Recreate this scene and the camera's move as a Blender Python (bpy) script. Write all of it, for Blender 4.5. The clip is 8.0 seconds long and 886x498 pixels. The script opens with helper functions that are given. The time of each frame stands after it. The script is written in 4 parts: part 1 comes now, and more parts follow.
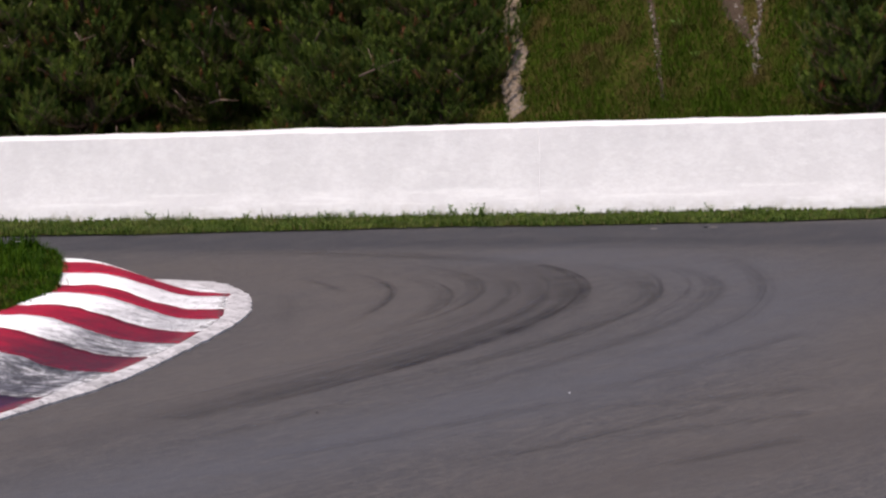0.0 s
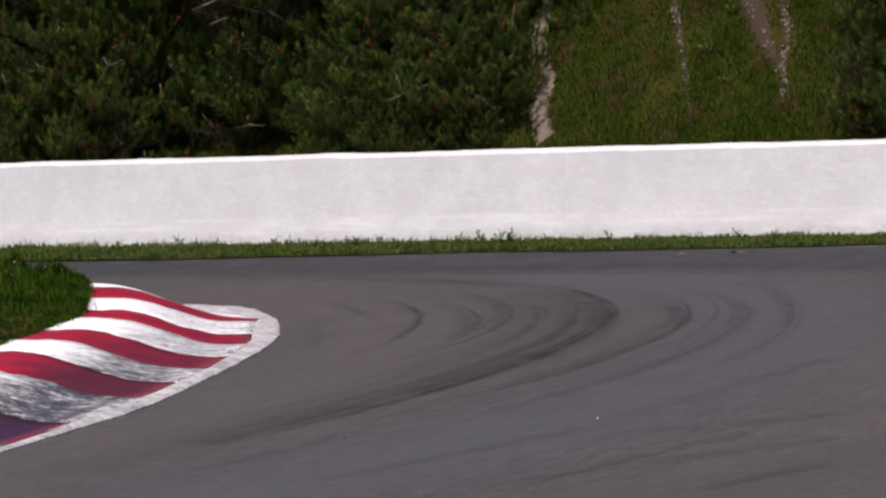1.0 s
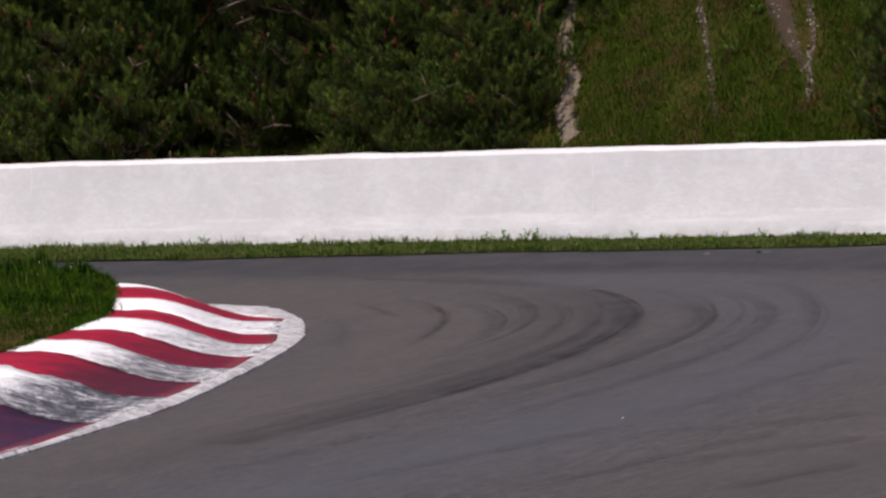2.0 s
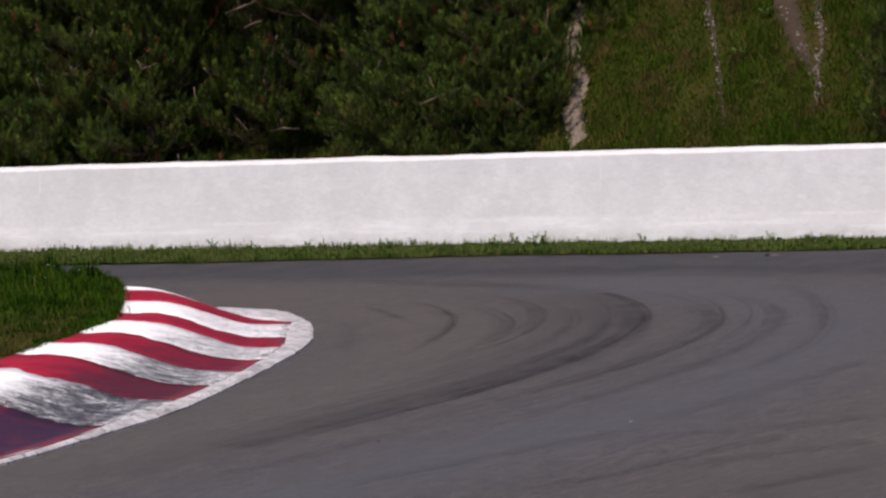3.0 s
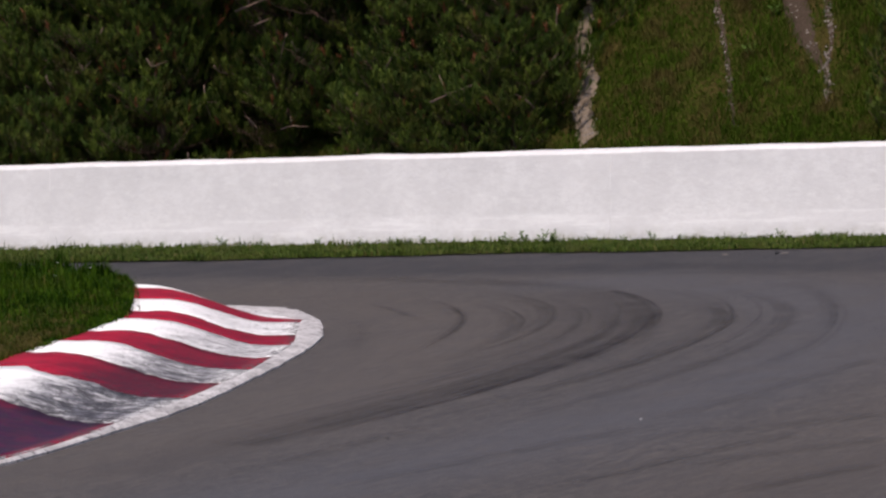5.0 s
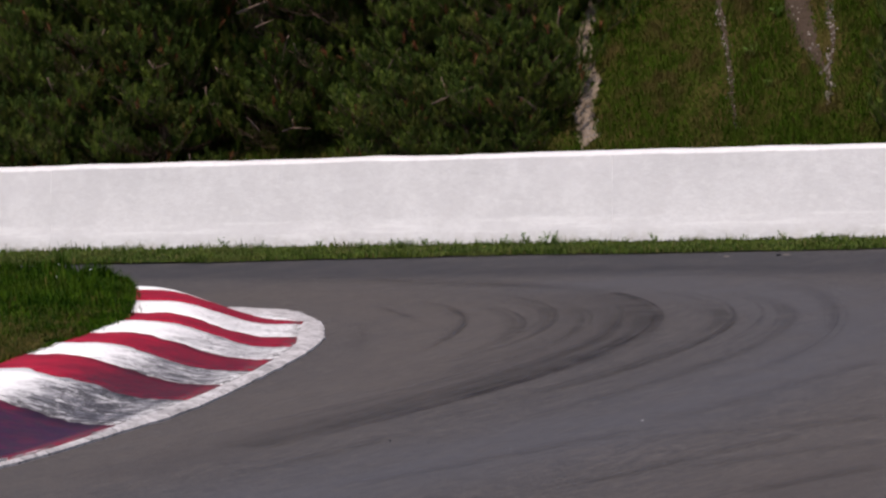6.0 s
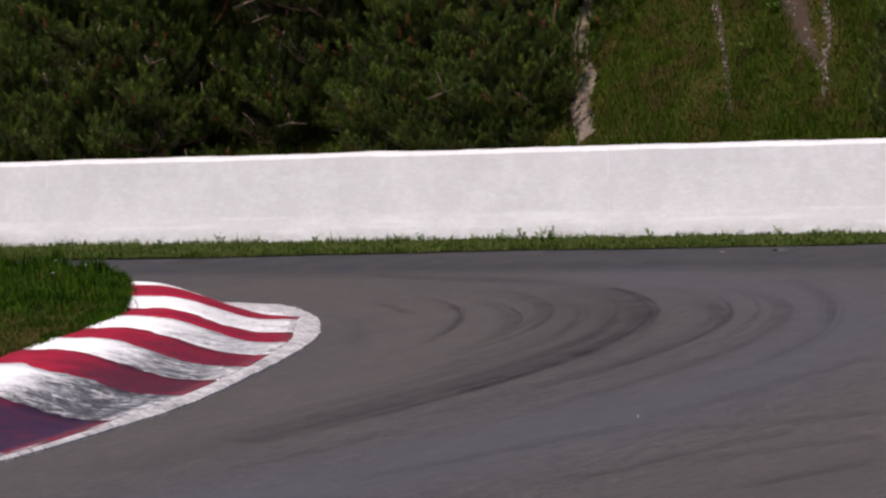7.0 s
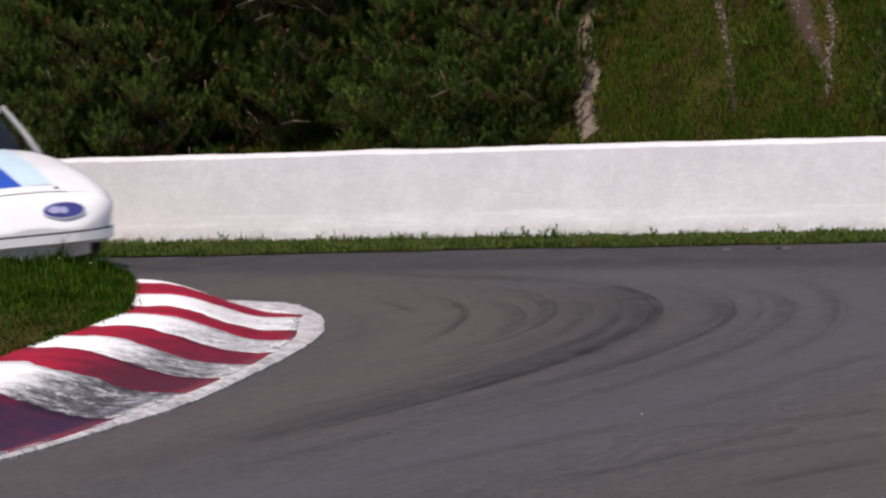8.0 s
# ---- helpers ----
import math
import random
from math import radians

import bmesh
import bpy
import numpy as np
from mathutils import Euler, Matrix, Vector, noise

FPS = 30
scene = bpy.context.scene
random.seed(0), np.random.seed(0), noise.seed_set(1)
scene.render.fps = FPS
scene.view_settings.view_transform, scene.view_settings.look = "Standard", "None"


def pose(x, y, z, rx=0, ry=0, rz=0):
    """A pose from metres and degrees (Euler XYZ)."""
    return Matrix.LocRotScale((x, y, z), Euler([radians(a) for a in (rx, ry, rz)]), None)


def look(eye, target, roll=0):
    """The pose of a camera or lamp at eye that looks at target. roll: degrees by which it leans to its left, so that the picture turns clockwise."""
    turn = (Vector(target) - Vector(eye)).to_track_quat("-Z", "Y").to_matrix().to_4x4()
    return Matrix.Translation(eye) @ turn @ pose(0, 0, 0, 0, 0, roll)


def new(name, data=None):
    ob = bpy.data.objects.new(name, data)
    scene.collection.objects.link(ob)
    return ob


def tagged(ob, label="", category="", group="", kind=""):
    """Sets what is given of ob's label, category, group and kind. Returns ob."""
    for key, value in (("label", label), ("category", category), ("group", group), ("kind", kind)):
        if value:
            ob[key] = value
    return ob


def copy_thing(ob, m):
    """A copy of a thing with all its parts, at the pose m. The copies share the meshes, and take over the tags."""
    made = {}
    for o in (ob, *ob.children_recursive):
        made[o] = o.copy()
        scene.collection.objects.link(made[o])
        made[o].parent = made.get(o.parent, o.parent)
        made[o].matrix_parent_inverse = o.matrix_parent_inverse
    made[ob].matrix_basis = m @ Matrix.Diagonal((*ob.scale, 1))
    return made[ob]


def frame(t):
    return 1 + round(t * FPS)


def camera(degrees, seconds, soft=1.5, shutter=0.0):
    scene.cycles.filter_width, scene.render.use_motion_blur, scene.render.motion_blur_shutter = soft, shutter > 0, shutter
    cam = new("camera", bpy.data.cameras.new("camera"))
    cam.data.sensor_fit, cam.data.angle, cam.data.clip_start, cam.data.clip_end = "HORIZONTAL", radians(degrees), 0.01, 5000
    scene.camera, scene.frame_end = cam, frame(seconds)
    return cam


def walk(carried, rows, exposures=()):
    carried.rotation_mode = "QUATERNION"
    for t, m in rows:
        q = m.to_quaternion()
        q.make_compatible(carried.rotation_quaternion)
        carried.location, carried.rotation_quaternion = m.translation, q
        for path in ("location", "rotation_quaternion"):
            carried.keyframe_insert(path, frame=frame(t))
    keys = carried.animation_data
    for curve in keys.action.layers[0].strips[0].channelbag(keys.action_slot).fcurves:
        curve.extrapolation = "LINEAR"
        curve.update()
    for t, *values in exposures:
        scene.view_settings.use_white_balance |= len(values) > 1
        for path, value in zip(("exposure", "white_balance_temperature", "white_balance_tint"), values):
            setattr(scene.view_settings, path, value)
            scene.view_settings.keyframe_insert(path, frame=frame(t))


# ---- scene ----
FIELD = 9.957
SHAKE = [  # seconds, sideways and downward drift of the view in units of 0.0001 rad
    (0.0, -142.6, -41.4), (0.2, -145.0, -30.3), (0.3, -141.4, -20.3), (0.5, -133.1, -7.0), (0.7, -119.0, -1.7), (0.8, -109.0, 2.2), (1.0, -87.9, 7.8), (1.2, -72.0, 4.6), (1.5, -54.8, 3.8), (1.7, -46.4, 4.6), (2.8, -27.0, 15.5), (3.0, -21.8, 13.9), (3.2, -7.0, 10.5), (3.5, 6.7, 4.7), (3.8, 14.2, 5.5),
    (4.0, 15.8, 11.3), (4.2, 5.8, 11.4), (4.5, -1.7, 8.2), (4.7, -2.2, 9.5), (5.8, -3.6, 9.8), (6.0, 0.4, 13.3), (6.5, 0.2, 7.7), (7.0, -7.2, 4.0), (7.5, -10.1, -0.3), (8.0, 0.0, 0.0)]
EYE = pose(24.75, 0, 3.182, 85.8, 0, 33.80) @ pose(0, 0, 0, 0, 0, -3.644)
cam = camera(FIELD, 8.0, soft=2.5, shutter=0.12)
walk(cam, [(t, EYE @ pose(0, 0, 0, math.degrees(dy / 1e4), math.degrees(dx / 1e4), 0)) for t, dx, dy in SHAKE],
     exposures=[(t, 0.13 + e, 6990, 19) for t, e in ((0.0, 0.14), (0.5, 0.05), (1.0, -0.05), (1.5, -0.08), (4.0, -0.11), (8.0, -0.09))])

# ---- sky and sun ----
SUN = Vector((0.22, -0.97, 0)).normalized() * math.cos(radians(64)) + Vector((0, 0, math.sin(radians(64))))
world = bpy.data.worlds.new("sky")
scene.world = world
world.use_nodes = True
sky = world.node_tree.nodes.new("ShaderNodeTexSky")
sky.sky_type, sky.sun_disc, sky.sun_elevation, sky.sun_rotation = "NISHITA", False, radians(64), math.atan2(SUN.x, SUN.y)
world.node_tree.links.new(sky.outputs[0], world.node_tree.nodes["Background"].inputs[0])
world.node_tree.nodes["Background"].inputs[1].default_value = 0.115
sun = new("sun", bpy.data.lights.new("sun", "SUN"))
sun.data.energy, sun.data.angle, sun.data.color = 3.4, radians(0.53), (1.0, 0.955, 0.90)
sun.matrix_basis = look(SUN * 60, (0, 0, 0))


# ---- materials ----
class Shader:
    """A small builder for node materials."""

    def __init__(self, name, rough=0.7, metal=0.0):
        self.m = bpy.data.materials.new(name)
        self.m.use_nodes = True
        self.t = self.m.node_tree
        self.b = self.t.nodes["Principled BSDF"]
        self.b.inputs["Roughness"].default_value = rough
        self.b.inputs["Metallic"].default_value = metal

    def node(self, kind, **inputs):
        n = self.t.nodes.new("ShaderNode" + kind)
        for key, v in inputs.items():
            self.feed(n.inputs[key.replace("_", " ")], v)
        return n

    def feed(self, socket, v):
        if isinstance(v, bpy.types.NodeSocket):
            self.t.links.new(v, socket)
        elif isinstance(v, tuple) and len(v) == 3 and socket.type == "RGBA":
            socket.default_value = (*v, 1)
        else:
            socket.default_value = v

    def coords(self, scale=(1, 1, 1), which="Object", turn=0.0):
        c = self.t.nodes.new("ShaderNodeTexCoord")
        mp = self.t.nodes.new("ShaderNodeMapping")
        self.t.links.new(c.outputs[which], mp.inputs["Vector"])
        mp.inputs["Scale"].default_value = scale
        mp.inputs["Rotation"].default_value = (0, 0, turn)
        return mp.outputs[0]

    def noise(self, size, detail=4.0, rough=0.55, vec=None):
        n = self.node("TexNoise", Scale=1.0 / size, Detail=detail, Roughness=rough)
        self.feed(n.inputs["Vector"], vec if vec is not None else self.coords())
        return n.outputs["Fac"]

    def ramp(self, value, lo, hi, a=0.0, b=1.0):
        n = self.node("MapRange", Value=value)
        n.interpolation_type = "SMOOTHSTEP"
        for i, x in zip((1, 2, 3, 4), (lo, hi, a, b)):
            n.inputs[i].default_value = x
        return n.outputs[0]

    def math(self, op, a, b=0.0):
        n = self.t.nodes.new("ShaderNodeMath")
        n.operation = op
        self.feed(n.inputs[0], a)
        self.feed(n.inputs[1], b)
        return n.outputs[0]

    def mix(self, fac, a, b):
        n = self.t.nodes.new("ShaderNodeMix")
        n.data_type = "RGBA"
        self.feed(n.inputs[0], fac)
        self.feed(n.inputs[6], a)
        self.feed(n.inputs[7], b)
        return n.outputs[2]

    def tint(self, c, by):
        n = self.t.nodes.new("ShaderNodeMix")
        n.data_type, n.blend_type = "RGBA", "MULTIPLY"
        self.feed(n.inputs[0], 1.0)
        self.feed(n.inputs[6], c)
        self.feed(n.inputs[7], by)
        return n.outputs[2]

    def island(self):
        return self.t.nodes.new("ShaderNodeNewGeometry").outputs["Random Per Island"]

    def each(self):
        return self.t.nodes.new("ShaderNodeObjectInfo").outputs["Random"]

    def bump(self, height, depth, strength=0.6):
        n = self.node("Bump", Strength=strength, Distance=depth, Height=height)
        self.t.links.new(n.outputs[0], self.b.inputs["Normal"])

    def color(self, c):
        self.feed(self.b.inputs["Base Color"], c)
        return self

    def fade(self, alpha):
        """Lets what lies below show through by 1 - alpha."""
        clear = self.t.nodes.new("ShaderNodeBsdfTransparent")
        mx = self.t.nodes.new("ShaderNodeMixShader")
        self.feed(mx.inputs[0], alpha)
        self.t.links.new(clear.outputs[0], mx.inputs[1])
        self.t.links.new(self.b.outputs[0], mx.inputs[2])
        self.t.links.new(mx.outputs[0], self.t.nodes["Material Output"].inputs[0])


def asphalt_material():
    s = Shader("asphalt", 0.82)
    streak = s.noise(1.0, 5, 0.6, s.coords((2.6, 0.35, 1)))
    patch = s.noise(2.6, 3)
    base = s.mix(s.ramp(patch, 0.35, 0.68), (0.043, 0.0405, 0.043), (0.057, 0.0525, 0.052))
    base = s.mix(s.ramp(s.noise(1.0, 2, 0.6, s.coords((17, 2.6, 1), "Object", 0.3)), 0.44, 0.64, 0, 0.6), base, (0.104, 0.091, 0.081))
    base = s.mix(s.ramp(s.noise(1.0, 2, 0.6, s.coords((24, 3.4, 1), "Object", 0.2)), 0.52, 0.36, 0, 0.62), base, (0.023, 0.022, 0.023))
    base = s.mix(s.ramp(s.noise(0.06, 8, 0.8), 0.44, 0.64, 0, 0.7), base, (0.104, 0.093, 0.083))
    base = s.mix(s.ramp(s.noise(0.11, 8, 0.8, s.coords((1.4, 0.8, 1))), 0.50, 0.32, 0, 0.75), base, (0.030, 0.028, 0.029))
    base = s.mix(s.ramp(streak, 0.42, 0.75, 0, 0.5), base, (0.046, 0.043, 0.044))
    grit = s.node("TexVoronoi", Scale=55.0)
    s.feed(grit.inputs["Vector"], s.coords())
    speck = s.node("SeparateColor", Color=grit.outputs["Color"]).outputs[0]
    base = s.mix(s.ramp(speck, 0.75, 1.0, 0, 0.45), base, (0.14, 0.128, 0.116))
    base = s.mix(s.ramp(speck, 0.25, 0.0, 0, 0.5), base, (0.04, 0.04, 0.043))
    for layer, tone, most in (("sealed", (0.026, 0.026, 0.031), 0.95), ("swept", (0.072, 0.075, 0.087), 0.62), ("dust", (0.102, 0.084, 0.067), 0.43), ("rubber", (0.038, 0.031, 0.029), 0.42)):
        at = s.t.nodes.new("ShaderNodeAttribute")
        at.attribute_name = layer
        cover = s.math("MULTIPLY", at.outputs["Fac"], s.ramp(s.noise(0.45, 6, 0.7, s.coords((1.3, 0.7, 1))), 0.30, 0.62, most * 0.45, most))
        base = s.mix(cover, base, tone)
    s.color(s.tint(base, (0.905, 0.866, 0.877)))
    s.bump(s.math("ADD", grit.outputs["Distance"], s.noise(0.012, 3)), 0.006, 0.7)
    return s.m


def wall_material():
    s = Shader("white_painted_concrete", 0.75)
    blot = s.noise(0.35, 6, 0.62)
    c = s.mix(s.ramp(blot, 0.38, 0.62), (0.735, 0.725, 0.727), (0.800, 0.792, 0.792))
    c = s.mix(s.ramp(s.noise(0.07, 7, 0.75, s.coords((0.8, 1, 1.3))), 0.42, 0.60, 0, 0.5), c, (0.69, 0.675, 0.678))
    c = s.mix(s.ramp(s.noise(0.16, 6, 0.72, s.coords((0.55, 1, 1.6))), 0.56, 0.66, 0, 0.5), c, (0.86, 0.855, 0.85))
    c = s.mix(s.ramp(s.noise(0.045, 4, 0.7), 0.66, 0.8, 0, 0.4), c, (0.48, 0.46, 0.45))
    c = s.mix(s.ramp(s.noise(0.09, 3, 0.6, s.coords((1.0, 1, 0.8))), 0.74, 0.78, 0, 0.35), c, (0.36, 0.34, 0.33))
    low = s.node("SeparateXYZ", Vector=s.coords()).outputs[2]
    band = s.math("MULTIPLY", s.ramp(low, 0.30, 0.22), s.ramp(s.noise(0.25, 7, 0.75, s.coords((0.3, 1, 4))), 0.50, 0.62, 0, 0.6))
    c = s.mix(band, c, (0.885, 0.88, 0.878))
    splash = s.math("MULTIPLY", s.ramp(low, 0.16, 0.02), s.ramp(s.noise(0.10, 5), 0.42, 0.72, 0, 0.5))
    s.color(s.mix(splash, c, (0.50, 0.47, 0.42)))
    s.bump(s.math("ADD", s.noise(0.12, 6, 0.72), s.math("MULTIPLY", s.noise(0.03, 4), 0.5)), 0.008, 0.35)
    return s.m


def kerb_material(name, paint, worn, grime, heavy, film, since, rub, even):
    """Paint on a kerb block: rubber dragged over the outer part, chips to concrete. UV: along, across."""
    s = Shader(name, 0.6)
    s.b.inputs["Specular IOR Level"].default_value = 0.06
    uv = s.node("SeparateXYZ", Vector=s.coords((1, 1, 1), "UV"))
    along, across = uv.outputs[0], uv.outputs[1]
    c = s.mix(s.ramp(s.noise(0.25, 4), 0.35, 0.7), paint, worn)
    ragged = s.math("ADD", across, s.math("MULTIPLY", s.noise(0.22, 6, 0.75), 0.5))
    outer = s.math("MULTIPLY", s.ramp(ragged, 0.50, 0.86), s.ramp(across, 0.985, 0.90, 0.30, 1.0))
    much = s.math("MULTIPLY", outer, s.ramp(along, since, 8.6, 0.30, 1.0))
    cloud = s.ramp(s.noise(0.17, 8, 0.75, s.coords((1, 1, 1), "Object")), 0.32, 0.56, even, 1.0)
    c = s.mix(s.math("MULTIPLY", s.math("MULTIPLY", much, cloud), film), c, s.mix(s.ramp(along, 8.0, 9.0), grime, heavy))
    drag = s.noise(1.0, 9, 0.82, s.coords((14.0, 7.5, 1), "UV"))
    dark = s.ramp(s.math("ADD", drag, s.math("MULTIPLY", much, 0.15)), 0.59, 0.68, 0, rub)
    c = s.mix(dark, c, (0.026, 0.025, 0.031))
    light = s.noise(1.0, 9, 0.82, s.coords((24.0, 14.0, 1), "UV", 0.05))
    c = s.mix(s.math("MULTIPLY", outer, s.ramp(light, 0.57, 0.63, 0, 0.32)), c, worn)
    grit = s.ramp(s.math("ADD", s.noise(0.026, 6, 0.7, s.coords((0.7, 1.5, 1))), s.math("MULTIPLY", much, 0.07)), 0.61, 0.64, 0, 0.75)
    c = s.mix(s.math("MULTIPLY", grit, s.ramp(outer, 0.0, 0.3)), c, (0.04, 0.036, 0.042))
    spots = s.ramp(s.noise(0.07, 3, 0.6, s.coords((1, 1, 1), "Object", 0.7)), 0.72, 0.74, 0, 0.85)
    c = s.mix(spots, c, (0.035, 0.03, 0.034))
    rim = s.math("ADD", s.noise(0.05, 6, 0.75), s.ramp(across, 0.86, 0.985, 0, 0.14))
    c = s.mix(s.ramp(rim, 0.62, 0.65, 0, 0.85), c, (0.07, 0.065, 0.068))
    s.color(c)
    s.bump(s.noise(0.03, 4, 0.7), 0.006, 0.5)
    return s.m


def lip_material():
    s = Shader("worn_white_concrete_lip", 0.8)
    c = s.mix(s.ramp(s.noise(0.2, 5, 0.65), 0.35, 0.65), (0.60, 0.58, 0.58), (0.36, 0.345, 0.345))
    c = s.mix(s.ramp(s.noise(0.05, 7, 0.78), 0.525, 0.60, 0, 0.8), c, (0.13, 0.12, 0.12))
    s.color(c)
    s.bump(s.noise(0.02, 4, 0.7), 0.006, 0.6)
    return s.m


def blade_material(name, a, b, dry, dry_share, patch=0.24, gloss=0.12, blot=0.6, tufted=False, through_light=0.3):
    """Blades and needles: each with its own tone, or each tuft with its own; dry patches of the size blot."""
    s = Shader(name, 0.6)
    r = s.island()
    if tufted:
        at = s.t.nodes.new("ShaderNodeAttribute")
        at.attribute_name = "tuft"
        r = s.math("ADD", s.math("MULTIPLY", r, 0.2), s.math("MULTIPLY", at.outputs["Fac"], 0.8))
    c = s.mix(s.ramp(r, 0.0, 1.0), a, b)
    c = s.mix(s.ramp(s.noise(0.35, 4), 0.42, 0.62, 0, 0.75), c, a)
    c = s.mix(s.ramp(s.noise(blot, 4, 0.6, s.coords((1, 1.1, 0.9))), 0.50, 0.64, 0, patch), c, dry)
    pick = s.math("FRACT", s.math("MULTIPLY", r, 37.0))
    c = s.mix(s.ramp(pick, 1.0 - dry_share, 1.02 - dry_share), c, dry)
    s.color(c)
    s.b.inputs["Specular IOR Level"].default_value = gloss
    thin = s.node("BsdfTranslucent", Color=c)
    mx = s.node("MixShader", Fac=through_light)
    s.t.links.new(s.b.outputs[0], mx.inputs[1])
    s.t.links.new(thin.outputs[0], mx.inputs[2])
    s.t.links.new(mx.outputs[0], s.t.nodes["Material Output"].inputs[0])
    return s.m


def soil_material(name, a, b, fine=0.03):
    s = Shader(name, 0.95)
    s.b.inputs["Specular IOR Level"].default_value = 0.1
    c = s.mix(s.ramp(s.noise(0.6, 5), 0.35, 0.65), a, b)
    c = s.mix(s.ramp(s.noise(fine, 3, 0.7), 0.5, 0.7, 0, 0.5), c, tuple(0.5 * x for x in a))
    s.color(c)
    s.bump(s.noise(fine * 2, 5, 0.7), 0.04, 0.8)
    return s.m


def bark_material():
    s = Shader("pine_bark", 0.9)
    c = s.mix(s.ramp(s.noise(0.03, 4, 0.6, s.coords((1, 1, 0.3))), 0.4, 0.65), (0.045, 0.028, 0.018), (0.14, 0.08, 0.052))
    s.color(c)
    s.bump(s.noise(0.015, 4), 0.01, 0.8)
    return s.m


def plain(name, color, rough=0.5, metal=0.0, vary=0.12, coat=0.0):
    s = Shader(name, rough, metal)
    s.color(s.mix(s.ramp(s.noise(0.08, 4), 0.35, 0.68), color, tuple(x * (1 - vary) for x in color)))
    s.b.inputs["Coat Weight"].default_value = coat
    return s.m


def track_material(name, color, strength, streak=0.05, soft=1.6, edged=False):
    """Rubber or dust laid on the road in a band. UV: metres along, 0 to 1 across."""
    s = Shader(name, 0.7)
    uv = s.node("SeparateXYZ", Vector=s.coords((1, 1, 1), "UV"))
    side = s.math("ABSOLUTE", s.math("SUBTRACT", s.math("MULTIPLY", uv.outputs[1], 2.0), 1.0))
    body = s.math("SUBTRACT", 1.0, s.math("POWER", side, soft))
    if edged:
        body = s.math("MULTIPLY", s.ramp(uv.outputs[1], 0.0, 0.95), s.ramp(uv.outputs[1], 1.0, 0.95))
    lines = s.noise(1.0, 5, 0.65, s.coords((0.25, 1.0 / streak, 1), "UV"))
    spots = s.noise(0.5, 5, 0.7)
    a = s.math("MULTIPLY", body, s.ramp(lines, 0.38, 0.58, 0.12, 1.0))
    a = s.math("MULTIPLY", a, s.ramp(spots, 0.30, 0.62, 0.35, 1.0))
    attr = s.t.nodes.new("ShaderNodeAttribute")
    attr.attribute_name = "lay"
    a = s.math("MULTIPLY", a, attr.outputs["Fac"])
    s.color(s.mix(s.noise(0.02, 3), color, tuple(0.8 * x for x in color)))
    s.fade(s.math("MULTIPLY", a, strength))
    return s.m


ASPHALT = asphalt_material()
WALL = wall_material()
KERB_RED = kerb_material("kerb_red_paint", (0.385, 0.015, 0.039), (0.25, 0.012, 0.030), (0.085, 0.010, 0.026), (0.036, 0.013, 0.048), 0.98, 2.0, 0.35, 0.75)
KERB_WHITE = kerb_material("kerb_white_paint", (0.935, 0.93, 0.925), (0.88, 0.875, 0.87), (0.20, 0.20, 0.225), (0.12, 0.12, 0.145), 0.97, 1.0, 0.88, 0.25)
LIP = lip_material()
GRASS = blade_material("verge_grass", (0.044, 0.080, 0.013), (0.110, 0.155, 0.026), (0.17, 0.14, 0.055), 0.06)
MOUND_GRASS = blade_material("infield_grass", (0.012, 0.040, 0.003), (0.060, 0.118, 0.006), (0.12, 0.09, 0.028), 0.04, 0.15, 0.03)
DRY_GRASS = blade_material("dry_grass", (0.042, 0.054, 0.009), (0.100, 0.082, 0.024), (0.14, 0.10, 0.04), 0.12, 0.2, 0.03)
HILL_GRASS = blade_material("hillside_grass", (0.034, 0.066, 0.007), (0.063, 0.116, 0.011), (0.108, 0.076, 0.032), 0.06, 0.8, 0.0, 0.33)
NEEDLE = blade_material("pine_needles", (0.043, 0.077, 0.019), (0.150, 0.205, 0.035), (0.14, 0.09, 0.035), 0.0, 0.3, 0.05, 0.5, True, 0.4)
RUST = blade_material("dead_needles", (0.16, 0.055, 0.025), (0.25, 0.10, 0.05), (0.2, 0.1, 0.05), 0.1)
LEAF = blade_material("weed_leaves", (0.06, 0.12, 0.02), (0.13, 0.21, 0.04), (0.2, 0.2, 0.08), 0.03)
SOIL = soil_material("grassy_soil", (0.040, 0.058, 0.010), (0.068, 0.062, 0.020))
HILL_SOIL = soil_material("hillside_soil", (0.040, 0.046, 0.006), (0.072, 0.052, 0.016))
EARTH = soil_material("bank_earth", (0.105, 0.076, 0.058), (0.068, 0.048, 0.034), 0.02)
SAND = soil_material("gully_sand", (0.30, 0.235, 0.18), (0.17, 0.125, 0.09), 0.02)
STONE = plain("pale_gravel", (0.27, 0.23, 0.20), 0.85, 0, 0.5)
BARK = bark_material()
DEAD = plain("dead_twig_wood", (0.19, 0.125, 0.095), 0.85, 0, 0.5)
SKID = track_material("tyre_rubber", (0.022, 0.019, 0.018), 0.27, 0.16)
SKID_FAINT = track_material("tyre_rubber_faint", (0.024, 0.021, 0.021), 0.18, 0.12)
EDGED_BOLD = track_material("tyre_rubber_bold", (0.028, 0.023, 0.020), 0.36, 0.22, edged=True)
EDGED = track_material("tyre_rubber_edged", (0.026, 0.022, 0.020), 0.28, 0.22, edged=True)
THIN_BOLD = track_material("tyre_rubber_sharp_line", (0.022, 0.016, 0.016), 0.62, 0.7, 4.0)
THIN = track_material("tyre_rubber_line", (0.020, 0.018, 0.018), 0.27, 0.4, 3.0)
PAINT = plain("white_car_paint", (0.93, 0.93, 0.935), 0.3, 0, 0.02, 0.3)
BLUE = plain("blue_vinyl", (0.02, 0.09, 0.50), 0.3, 0, 0.1)
